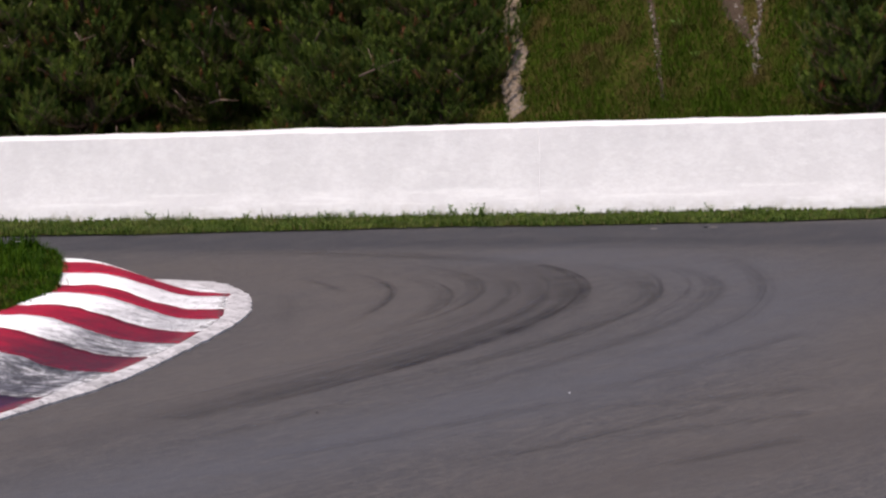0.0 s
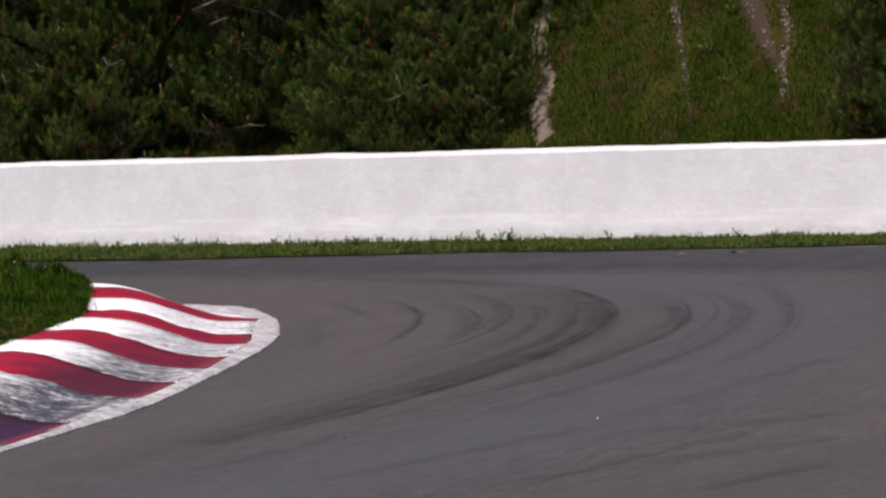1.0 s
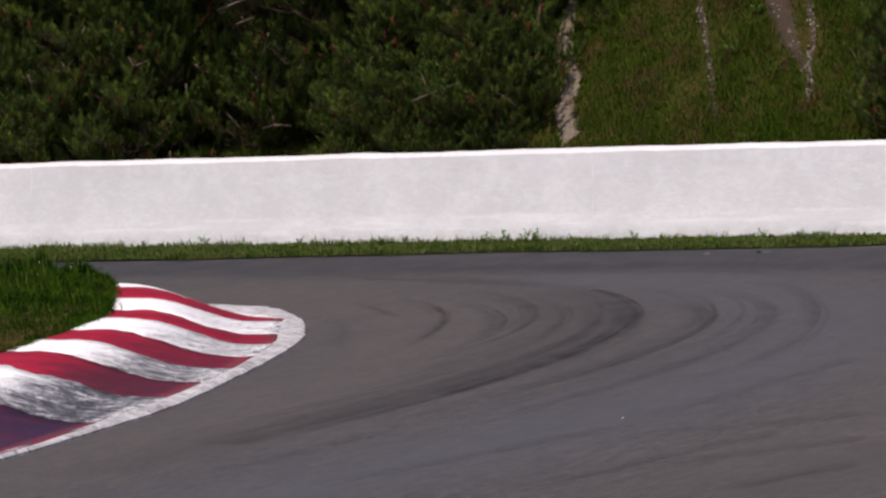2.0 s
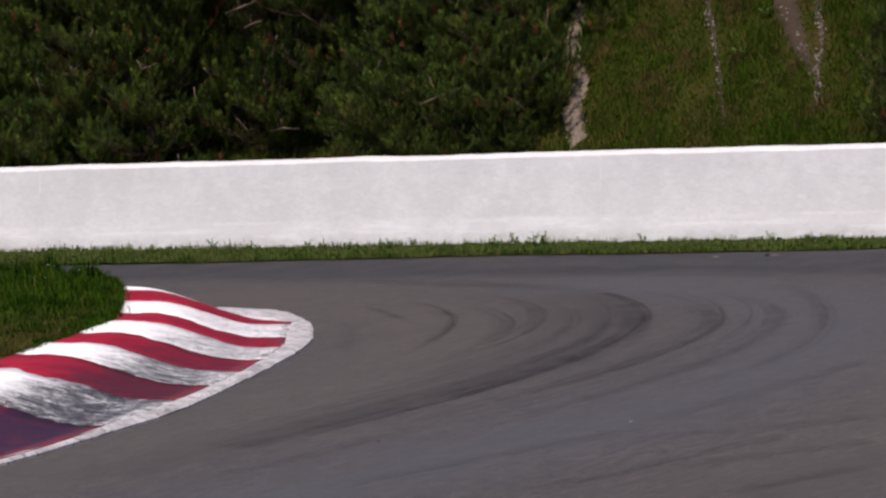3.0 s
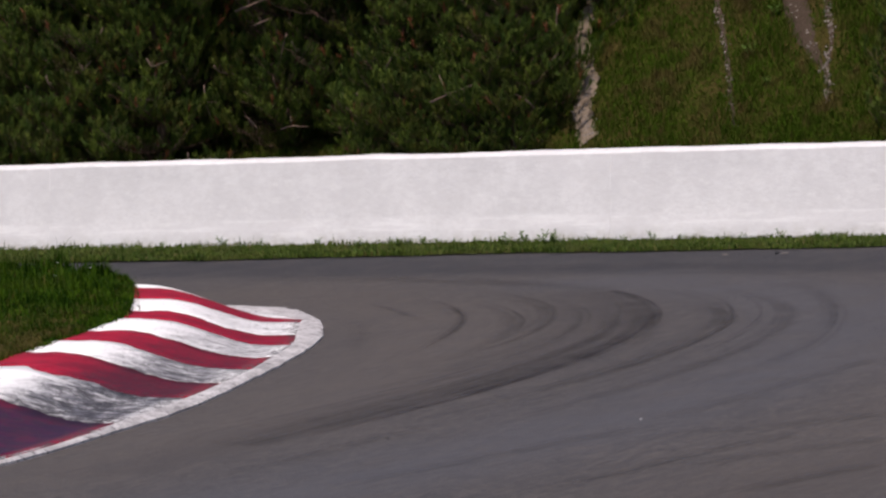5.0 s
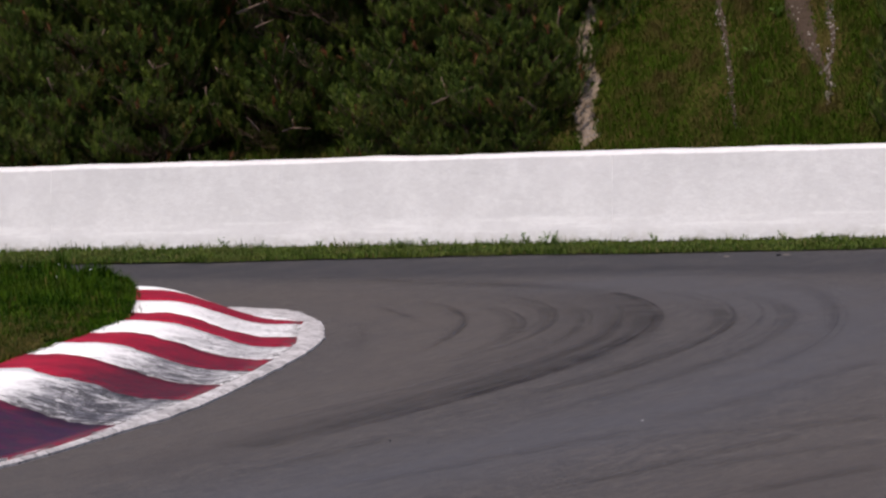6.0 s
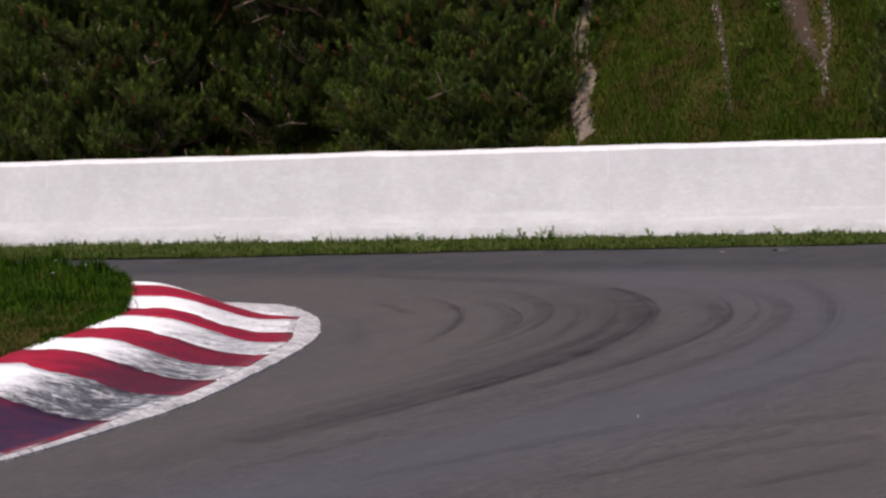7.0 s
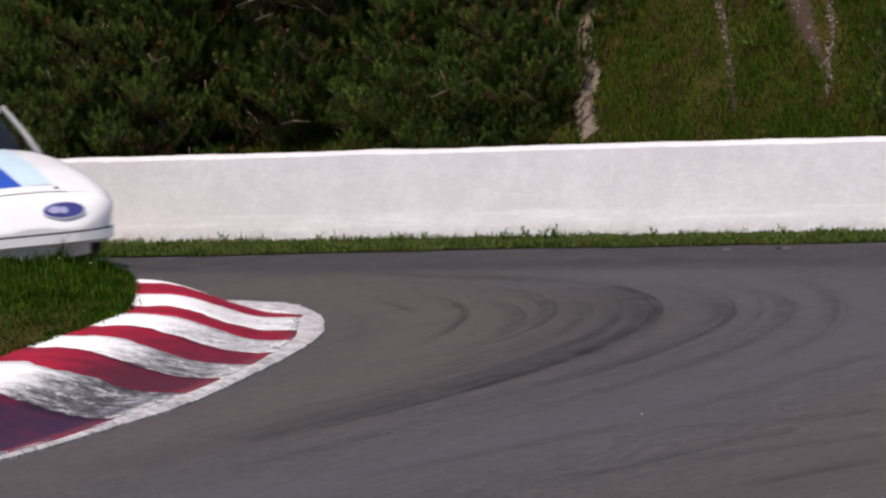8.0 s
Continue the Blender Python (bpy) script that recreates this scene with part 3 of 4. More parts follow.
# ---- infield mound ----
def mound():
    spine = np.vstack([INNER + np.array([0.02, 0.0]), [(4.4, 20.0), (4.6, 15.0)]])
    n = len(spine)
    bm = bmesh.new()
    ts = np.r_[0, 0.08, 0.2, 0.45, 0.8, 1.3, 2, 3, 4.5, 7, 12, 25, 60]
    rows = []
    for i, p in enumerate(spine):
        f = min(1.0, i / (n - 3))
        way = Vector((-0.955, 0.295)).lerp(Vector((-1.0, -0.1)), f)
        row = []
        for t in ts:
            x, y = p[0] + way.x * t, p[1] + way.y * t
            row.append(bm.verts.new((x, y, 0.205 + 0.07 * float(smooth01(t / 0.8)) + 0.03 * noise.noise((x * 0.8, y * 0.8, 4)) * min(1, t))))
        rows.append(row)
    for a, b in zip(rows, rows[1:]):
        for j in range(len(ts) - 1):
            bm.faces.new((a[j], a[j + 1], b[j + 1], b[j])).smooth = True
    low = bmesh.ops.extrude_edge_only(bm, edges=[e for e in bm.edges if e.is_boundary])["geom"]
    for g in low:
        if isinstance(g, bmesh.types.BMVert):
            g.co.z = -0.05
    bmesh.ops.recalc_face_normals(bm, faces=bm.faces[:])
    ob = tagged(part("infield_mound", bm, SOIL), "low grassy infield mound behind the kerb", "", "", "structure")
    rng = np.random.default_rng(5)
    count = 52000
    i = rng.uniform(0, n - 4, count)
    t = 4.6 * rng.uniform(0, 1, count) ** 1.6 - 0.03
    edge_row = rng.uniform(0, 1, count) < 0.04
    t[edge_row] = rng.normal(0.03, 0.05, edge_row.sum())
    k = i.astype(int)
    f = (i - k)[:, None]
    p = spine[k] * (1 - f) + spine[k + 1] * f
    s = np.clip(i / (n - 3), 0, 1)[:, None]
    way = np.array([[-0.955, 0.295]]) * (1 - s) + np.array([[-1.0, -0.1]]) * s
    p = p + way * t[:, None]
    feet = np.c_[p, 0.20 + 0.07 * smooth01(t / 0.8)]
    clump = np.array([0.6 * noise.noise((a * 2.2, b * 1.6, 7)) + 0.5 * noise.noise((a * 6, b * 4, 1)) for a, b in p])
    far = 1 - np.clip(i / (n * 0.55), 0, 1)
    tall = (0.050 + 0.085 * smooth01(far * 1.4)) * (1 + 1.3 * clump) * (0.8 + 0.3 * smooth01(t / 0.3))
    tall[rng.uniform(0, 1, count) < 0.03] *= 1.6
    me = blades("infield_grass", feet, np.maximum(tall, 0.03), 0.0042, 1.0, rng)
    tagged(part("infield_grass", me, MOUND_GRASS), "thick uncut green grass on the infield mound", "grass", "", "stuff")
    count = 9000
    i = rng.uniform(26, n - 6, count)
    t = np.abs(rng.normal(0.0, 0.30, count)) + 0.02
    k = i.astype(int)
    f = (i - k)[:, None]
    p = spine[k] * (1 - f) + spine[k + 1] * f + np.c_[-t, 0.1 * t]
    keep = np.array([noise.noise((a * 1.9, b * 1.3, 11)) for a, b in p]) + 0.02 * (i - 40) > -0.15
    p, t = p[keep], t[keep]
    me = blades("dry_grass", np.c_[p, 0.20 + 0.07 * smooth01(t / 0.8)], 0.085, 0.0040, 1.3, rng, 0.8)
    tagged(part("dry_grass", me, DRY_GRASS), "yellowing dry grass fringe beside the kerb", "grass", "", "stuff")


mound()


def verge_grass():
    rng = np.random.default_rng(8)
    count = 42000
    x = rng.uniform(-9, 8, count)
    e = np.array([verge_edge(a) for a in x]) + 0.03 * np.sin(9 * x)
    y = e - 0.10 * np.abs(np.sin(5.3 * x + 2 * np.sin(2.1 * x))) * rng.uniform(0, 1, count) + (36.99 - e) * rng.uniform(0, 1, count) ** 1.25
    clump = np.array([0.6 * noise.noise((a * 1.6, b * 1.6, 3)) + 0.5 * noise.noise((a * 7, b * 4, 6)) for a, b in zip(x, y)])
    tall = (0.042 + 0.018 * smooth01((2 - x) / 6)) * (1 + 1.1 * clump)
    tall[rng.uniform(0, 1, count) < 0.05] *= 1.7
    me = blades("verge_grass", np.c_[x, y, np.full(count, 0.01)], np.maximum(tall, 0.025), 0.0042, 0.8, rng)
    tagged(part("verge_grass", me, GRASS), "ragged green grass strip along the barrier foot", "grass", "", "stuff")


verge_grass()


def weed(rng, name="weed"):
    """A small leafy plant with a few stems."""
    top = new(name)
    stems, leaves, tris = [], [], []
    for s in range(rng.integers(5, 8)):
        a = rng.uniform(0, 6.28)
        h = rng.uniform(0.07, 0.15)
        lean = Vector((math.cos(a), math.sin(a), 0)) * rng.uniform(0.02, 0.09)
        pts = [Vector((0, 0, 0)), lean * 0.4 + Vector((0, 0, h * 0.55)), lean + Vector((0, 0, h))]
        stems.append(sweep(pts, (0.003, 0.0025, 0.0015), 4))
        for q in range(9):
            u = 0.25 + 0.75 * q / 8
            c = pts[0].lerp(pts[2], u)
            b = rng.uniform(0, 6.28)
            w = Vector((math.cos(b), math.sin(b), rng.uniform(0.1, 0.9))).normalized()
            side = w.cross(Vector((0, 0, 1))).normalized()
            ln = rng.uniform(0.024, 0.05)
            o = len(leaves)
            leaves += [c, c + w * ln * 0.5 + side * ln * 0.28, c + w * ln, c + w * ln * 0.5 - side * ln * 0.28]
            tris += [(o, o + 1, o + 2), (o, o + 2, o + 3)]
    part("stem", joined("stem", stems), LEAF, top)
    part("leaves", solid("leaves", leaves, tris), LEAF, top)
    return tagged(top, "small leafy green weed rooted at the barrier foot", "weed", "weeds along the barrier")


def weeds():
    rng = np.random.default_rng(12)
    kinds = [weed(rng) for _ in range(3)]
    spots = [(1.30, 36.75), (1.24, 36.70), (1.34, 36.72), (1.00, 36.78), (0.78, 36.74), (0.54, 36.70), (0.27, 36.76), (0.15, 36.70), (-0.04, 36.76), (-0.29, 36.72),
             (-0.72, 36.74), (-1.18, 36.76), (-1.77, 36.72), (-2.23, 36.78), (-2.88, 36.74), (2.01, 36.78), (2.33, 36.72), (2.58, 36.76), (3.16, 36.78), (3.58, 36.74),
             (3.90, 36.76), (0.66, 36.68), (0.90, 36.66), (0.40, 36.64)]
    tall = {0: 1.1, 1: 0.8, 2: 0.8, 3: 1.0, 8: 0.85, 13: 0.9, 16: 0.75}
    for x, y, s in ((2.15, 38.85, 1.0), (2.23, 39.21, 0.9), (2.45, 38.60, 0.6), (1.35, 38.60, 0.55)):
        ob = copy_thing(kinds[1], pose(x, y, hill(x, y), 0, 0, 90 * x) @ Matrix.Scale(s, 4))
        ob["label"], ob["group"] = "bright green leafy weed growing on the grassy bank", "weeds on the bank"
    for i, (x, y) in enumerate(spots):
        big = tall.get(i, 0.6)
        m = pose(x, y, 0.01, 0, 0, rng.uniform(0, 360))
        ob = kinds[i] if i < 3 else copy_thing(kinds[i % 3], m)
        ob.matrix_basis = m @ Matrix.Scale(big * rng.uniform(0.75, 1.1), 4)



# ---- hillside ----
def hill(x, y):
    steep = 0.42 + 0.58 * float(smooth01((x + 1.6) / 1.9)) * (1 - 0.45 * float(smooth01((x - 3.6) / 2.0)))
    d = max(0.0, y - 37.7)
    d = d if d < 9 else 9 + (d - 9) * 0.25
    return 0.30 + d * steep + 0.05 * noise.noise((x * 0.9, y * 0.9, 2)) + 0.02 * noise.noise((x * 3.1, y * 3.1, 5))


def hillside():
    xs = np.r_[np.linspace(-120, -9, 12), np.linspace(-8.5, 8, 110), np.linspace(9, 60, 8)]
    ys = np.r_[37.50, np.linspace(37.62, 41.5, 34), np.linspace(42, 50, 12), 60, 90]
    vs = [(x, y, hill(x, y) if y > 37.55 else -0.03) for y in ys for x in xs]
    n = len(xs)
    fs = [(j * n + i, j * n + i + 1, (j + 1) * n + i + 1, (j + 1) * n + i) for j in range(len(ys) - 1) for i in range(n - 1)]
    tagged(part("hillside", solid("hillside", vs, fs, True), HILL_SOIL), "steep overgrown bank rising behind the barrier", "", "", "structure")
    rng = np.random.default_rng(21)
    count = 130000
    x = np.r_[rng.uniform(-0.6, 5.2, 102000), rng.uniform(-8, 0, 28000)]
    y = rng.uniform(37.75, 40.6, count)
    ok = np.ones(count, bool)
    for g, (foot, head) in zip(GULLIES, BREADTHS):
        line = spline(g, 10)
        away = np.hypot(x[:, None] - line[None, :, 0], y[:, None] - line[None, :, 1])
        wide = foot + (head - foot) * np.argmin(away, 1) / len(line)
        ok &= np.min(away, 1) > wide * 0.8 + 0.05 * rng.uniform(-1, 1, count)
    x, y = x[ok], y[ok]
    feet = np.array([(a, b, hill(a, b) - 0.01) for a, b in zip(x, y)])
    clump = np.array([noise.noise((a * 2.5, b * 2.5, 9)) for a, b in zip(x, y)])
    me = blades("hillside_grass", feet, np.maximum(0.105 * (1 + 0.9 * clump), 0.04), 0.0032, 1.1, rng, 0.8)
    tagged(part("hillside_grass", me, HILL_GRASS), "tall olive and tan grass on the bank", "grass", "", "stuff")


GULLIES = [[(0.84, 38.18), (0.72, 38.32), (0.61, 38.46), (0.58, 38.58), (0.56, 38.70), (0.44, 38.82), (0.29, 39.02), (0.24, 39.15), (0.19, 39.33), (0.12, 39.80)],
           [(2.31, 38.24), (2.21, 38.38), (2.11, 38.52), (2.05, 38.64), (1.92, 38.83), (1.75, 39.07), (1.64, 39.22), (1.55, 39.34), (1.40, 39.80)],
           [(3.12, 38.45), (3.05, 38.61), (2.97, 38.75), (2.93, 38.89), (2.88, 39.03), (2.78, 39.17), (2.69, 39.31), (2.52, 39.70)],
           [(2.98, 38.72), (2.85, 38.82), (2.73, 38.92), (2.61, 39.04), (2.48, 39.19), (2.37, 39.32), (2.20, 39.70)]]
BREADTHS = [(0.092, 0.080), (0.014, 0.034), (0.014, 0.030), (0.012, 0.150)]  # half a gully's width at its foot and its head


def gullies():
    rng = np.random.default_rng(31)
    ball = bmesh.new()
    bmesh.ops.create_icosphere(ball, subdivisions=1, radius=1)
    bv = np.array([v.co for v in ball.verts])
    bf = np.array([[v.index for v in f.verts] for f in ball.faces])
    ball.free()
    for number, (g, (foot, head)) in enumerate(zip(GULLIES, BREADTHS)):
        line = spline(g, 12)
        bm = bmesh.new()
        rows = []
        for i, p in enumerate(line):
            q = line[min(i + 1, len(line) - 1)] - line[max(i - 1, 0)]
            s = np.array([-q[1], q[0]]) / np.hypot(*q)
            w = (foot + (head - foot) * i / len(line)) * (1 + 0.5 * noise.noise((i * 0.35, number * 7.1, 0)))
            row = []
            for u in (-1, -0.5, 0, 0.5, 1):
                x, y = p + s * u * w
                row.append(bm.verts.new((x, y, hill(x, y) + 0.018 - 0.02 * u * u)))
            rows.append(row)
        for a, b in zip(rows, rows[1:]):
            for j in range(4):
                bm.faces.new((a[j], b[j], b[j + 1], a[j + 1])).smooth = True
        bmesh.ops.recalc_face_normals(bm, faces=bm.faces[:])
        tagged(part("gully", bm, SAND if number == 0 else EARTH), "eroded sandy gully down the grassy bank", "", "", "structure")
        wide = min(0.5 * (foot + head), 0.05)
        n = (200, 60, 130, 40)[number]
        at = rng.uniform(0, len(line) - 1.01, n)
        k = at.astype(int)
        c = line[k] + (line[k + 1] - line[k]) * (at - k)[:, None] + rng.normal(0, max(wide * 0.6, 0.018), (n, 2))
        size = rng.uniform(0.005, 0.017, n)
        v = bv[None] * (size[:, None] * rng.uniform(0.6, 1.2, (n, 3)))[:, None, :]
        base = np.array([(a, b, hill(a, b) + 0.012) for a, b in c])
        v = (v + base[:, None]).reshape(-1, 3)
        f = (bf[None] + (np.arange(n) * len(bv))[:, None, None]).reshape(-1)
        tagged(part("gravel", arrays("gravel", v, f, np.full(n * len(bf), 3)), STONE), "loose pale gravel washed down the gully", "gravel", "", "stuff")


hillside()
gullies()
weeds()


# ---- pines ----
def pine(seed, height, reach, bare=0.0, label="bushy dark green pine with low branches"):
    """A pine: bent trunk, whorls of limbs, needle tufts along the twigs; below the height bare most limbs are dead."""
    rng = np.random.default_rng(seed)
    top = new("pine_tree")
    trunk = [Vector((0.06 * math.sin(3 * u + seed), 0.06 * math.cos(2 * u + seed), height * u - 0.15 * (u == 0))) for u in np.linspace(0, 1, 10)]
    part("trunk", joined("trunk", [sweep(trunk, [0.085 * (1 - 0.92 * u) for u in np.linspace(0, 1, 10)], 9)]), BARK, top)
    high, base, axis = [], [], []
    z = 0.02
    while z < height * 0.97:
        u = z / height
        ln0 = reach * (1 - u) ** 0.8 * (0.85 + 0.3 * min(1, u / 0.1)) + 0.12
        if z < bare:
            ln0 = reach * 0.62
        n = (6 if z < bare else 9) if z < 1.7 + bare else 5
        for k in range(n):
            a = 2 * math.pi * (k + rng.uniform(-0.35, 0.35)) / n + z * 5
            ln = ln0 * rng.uniform(0.65, 1.1)
            out = Vector((math.cos(a), math.sin(a), 0))
            drop = rng.uniform(-0.25, 0.1) * (1 - u)
            pts = []
            for t in np.linspace(0, 1, 6):
                side = Vector((-out.y, out.x, 0)) * 0.12 * math.sin(3 * t + k)
                pts.append(Vector((trunk[0].x, trunk[0].y, z)) + out * ln * t + side * t + Vector((0, 0, ln * (drop * t + 0.28 * t * t * t))))
            own = []
            own.append(sweep(pts, [0.009 * (1 - 0.8 * t) * (0.5 + ln / 2) for t in np.linspace(0, 1, 6)], 5))
            m = max(4, int(ln / 0.10))
            green = z >= bare or rng.uniform() < 0.16
            for q in range(m + 1):
                t = 0.15 + 0.85 * q / m
                i = min(int(t * 5), 4)
                c = pts[i].lerp(pts[i + 1], t * 5 - i)
                way = (pts[i + 1] - pts[i]).normalized()
                full = noise.noise(c * 2.6 + Vector((seed, 0, 0))) > -0.22
                if z < 2.3 + bare and green and full:
                    base.append(c + Vector(rng.normal(0, 0.02, 3)))
                    axis.append((out * 0.35 + Vector((0, 0, 1.0)) + Vector(rng.normal(0, 0.3, 3))).normalized())
                for sgn in (-1, 1):
                    tl = rng.uniform(0.14, 0.34) * (1.15 - 0.5 * t)
                    tw = (way * 0.7 + Vector((-out.y, out.x, 0)) * sgn * rng.uniform(0.5, 1.0) + Vector((0, 0, rng.uniform(0.0, 0.5)))).normalized()
                    end = c + tw * tl + Vector((0, 0, 0.05))
                    if z < 1.9:
                        own.append(sweep([c, end], (0.003, 0.0015), 3))
                    for w in (((0.3, 0.65, 1.0) if z < 2.3 + bare else (1.0,)) if green and full else ()):
                        base.append(c.lerp(end, w) + Vector(rng.normal(0, 0.015, 3)))
                        axis.append((tw * 0.35 + Vector((0, 0, 1.0)) + Vector(rng.normal(0, 0.25, 3))).normalized())
            if z < 1.9:
                part("limb", joined("limb", own), BARK, top)
            else:
                high += own
        z += rng.uniform(0.17, 0.26) if z < 1.9 + 0.6 * bare else rng.uniform(0.38, 0.55)
    part("upper_branchwork", joined("upper_branchwork", high), BARK, top)["kind"] = "stuff"
    base, axis = np.array(base), np.array(axis)
    n, m = len(base), 24
    ref = np.where(np.abs(axis[:, :1]) < 0.8, np.array([[1.0, 0, 0]]), np.array([[0, 1.0, 0]]))
    p = np.cross(axis, ref)
    p /= np.linalg.norm(p, axis=1)[:, None]
    q = np.cross(axis, p)
    a = rng.uniform(0, 2 * math.pi, (n, m))
    along = rng.uniform(0.0, 0.085, (n, m))[..., None]
    tilt = rng.uniform(0.35, 0.95, (n, m))[..., None]
    size = rng.uniform(0.045, 0.08, (n, m))[..., None]
    rad = np.cos(a)[..., None] * p[:, None] + np.sin(a)[..., None] * q[:, None]
    tan = -np.sin(a)[..., None] * p[:, None] + np.cos(a)[..., None] * q[:, None]
    foot = base[:, None] + axis[:, None] * along
    tip = foot + (axis[:, None] * np.cos(tilt) + rad * np.sin(tilt)) * size
    v = np.stack([foot - tan * 0.0048, foot + tan * 0.0048, tip], 2).reshape(-1, 3)
    v = v.reshape(n, m * 3, 3)
    dead = rng.uniform(0, 1, n) < 0.022
    own_tone = rng.uniform(0, 1, n) ** 1.2
    for name, pick, mat in (("crown", ~dead, NEEDLE), ("dead_foliage", dead, RUST)):
        w = v[pick].reshape(-1, 3)
        me = arrays(name, w, np.arange(len(w)), np.full(len(w) // 3, 3))
        me.attributes.new("tuft", "FLOAT", "POINT").data.foreach_set("value", np.repeat(own_tone[pick], m * 3).astype(np.float32))
        part(name, me, mat, top, "rust-brown dead needles" if mat is RUST else "")
    for k in range(6):
        a = rng.uniform(0, 2 * math.pi)
        r = reach * rng.uniform(0.55, 0.95)
        c = Vector((r * math.cos(a), r * math.sin(a), rng.uniform(0.1, 1.5)))
        d = Vector(rng.normal(0, 1, 3)).normalized() * rng.uniform(0.06, 0.15)
        tw = joined("dead_twig", [sweep([c - d, c + Vector((0, 0, 0.02)), c + d], (0.008, 0.007, 0.003), 5), sweep([c, c + d.cross(Vector((0, 0, 1))) * 0.7], (0.005, 0.002), 4)])
        part("dead_twig", tw, DEAD, top, "bare pale dead twig")
    return tagged(top, label, "pine tree", "pines on the bank")


def dead_branch(tree, points, radius):
    """A bare branch of a tree, given in the world."""
    back = tree.matrix_basis.inverted()
    p = [Vector(q) for q in points]
    fork = p[1] + (p[2] - p[0]).cross(Vector((0.3, 1.0, 0.2))) * 0.4
    me = joined("dead_branch", [sweep([back @ q for q in p], (radius, radius * 0.8, radius * 0.4), 6), sweep([back @ p[1], back @ fork], (radius * 0.6, radius * 0.3), 5)])
    part("dead_branch", me, DEAD, tree, "bare pale dead branch")


def pines():
    kinds = [pine(3, 4.6, 1.55), pine(4, 5.2, 1.7), pine(7, 3.9, 1.35), pine(9, 1.75, 0.72), pine(11, 1.45, 0.62),
             pine(15, 6.4, 2.0, 1.0, "tall pine with dead lower branches under a dense crown")]
    spots = [(0, -6.6, 39.5), (1, -5.1, 39.7), (2, -4.55, 39.2), (3, -6.9, 38.45), (4, -6.1, 38.35), (5, -2.55, 39.55), (2, -0.75, 39.3), (0, 5.15, 39.0), (2, -0.98, 39.95),
             (3, -5.3, 38.50), (4, -4.75, 38.36), (3, -4.10, 38.42), (4, -1.15, 38.40), (3, -0.45, 38.55), (4, -0.02, 38.38), (4, 4.40, 38.30), (5, -2.5, 41.0), (0, -3.6, 41.4),
             (4, -2.95, 38.98), (4, -2.10, 39.15), (4, -5.75, 38.30)]
    placed = []
    low = [(-0.35, 38.06, 0.55), (0.12, 38.12, 0.5), (-0.82, 38.02, 0.55), (-1.30, 38.05, 0.6)]
    used = set()
    for i, (k, x, y) in enumerate(spots):
        m = pose(x, y, hill(x, y) - 0.06, 0, 0, 77 * i)
        if k in used:
            placed.append(copy_thing(kinds[k], m))
        else:
            kinds[k].matrix_basis = m
            placed.append(kinds[k])
            used.add(k)
    # scaled pines added to brighten the foot, in place of sunlit grass and low branches
    for i, (x, y, size) in enumerate(low):
        fill_pine = copy_thing(kinds[3 + i % 2], pose(x, y, hill(x, y) - 0.05, 0, 0, 50 * i) @ Matrix.Scale(size, 4))
        fill_pine["label"] = "knee-high scaled pine added as sunlit low foliage behind the barrier"
    for tree, points, radius in ((5, [(-3.16, 38.5, 2.08), (-2.99, 38.5, 2.13), (-2.80, 38.6, 2.20)], 0.014), (6, [(-0.53, 37.74, 1.21), (-0.35, 37.74, 1.27), (-0.07, 37.74, 1.35)], 0.010),
                                 (5, [(-2.66, 38.4, 0.97), (-2.53, 38.4, 1.00), (-2.40, 38.5, 0.98)], 0.010), (10, [(-4.94, 37.85, 1.58), (-4.92, 37.85, 1.51), (-4.92, 37.9, 1.43)], 0.007),
                                 (10, [(-4.58, 37.85, 1.60), (-4.49, 37.85, 1.62), (-4.42, 37.9, 1.71)], 0.008), (9, [(-5.10, 37.85, 1.33), (-5.02, 37.85, 1.31), (-4.93, 37.9, 1.32)], 0.008),
                                 (11, [(-3.78, 37.9, 1.70), (-3.73, 37.9, 1.62), (-3.62, 38.0, 1.66)], 0.008), (5, [(-3.51, 38.4, 1.41), (-3.51, 38.4, 1.25), (-3.49, 38.5, 1.00)], 0.007),
                                 (5, [(-3.38, 38.4, 1.59), (-3.34, 38.4, 1.53), (-3.22, 38.5, 1.49)], 0.007),
                                 (5, [(-2.54, 38.5, 1.78), (-2.50, 38.5, 1.69), (-2.46, 38.6, 1.63)], 0.006), (5, [(-2.96, 38.5, 1.94), (-2.87, 38.5, 1.97), (-2.82, 38.6, 2.00)], 0.009)):
        dead_branch(placed[tree], points, radius)


pines()


# ---- small things ----
def pebble(x, y, z, size, material, label, seed):
    rng = np.random.default_rng(seed)
    bm = bmesh.new()
    bmesh.ops.create_icosphere(bm, subdivisions=2, radius=size)
    for v in bm.verts:
        v.co = Vector((v.co.x * 1.2, v.co.y, v.co.z * 0.6)) * (1 + 0.3 * noise.noise(v.co / size + Vector((seed, 0, 0)))) + Vector((x, y, z + size * 0.35))
    tagged(part("pebble", bm, material), label, "pebble")


pebble(9.39, 24.90, 0.006, 0.0045, PAINT, "tiny white stone lying on the asphalt", 1)
pebble(8.28, 23.93, 0.006, 0.007, BLACK, "small black rubber crumb on the asphalt", 2)
pebble(4.21, 35.55, 0.006, 0.018, BLACK, "dark lump of rubber near the verge", 3)
pebble(7.3, 25.0, 0.006, 0.006, BLACK, "small black rubber crumb on the asphalt", 4)


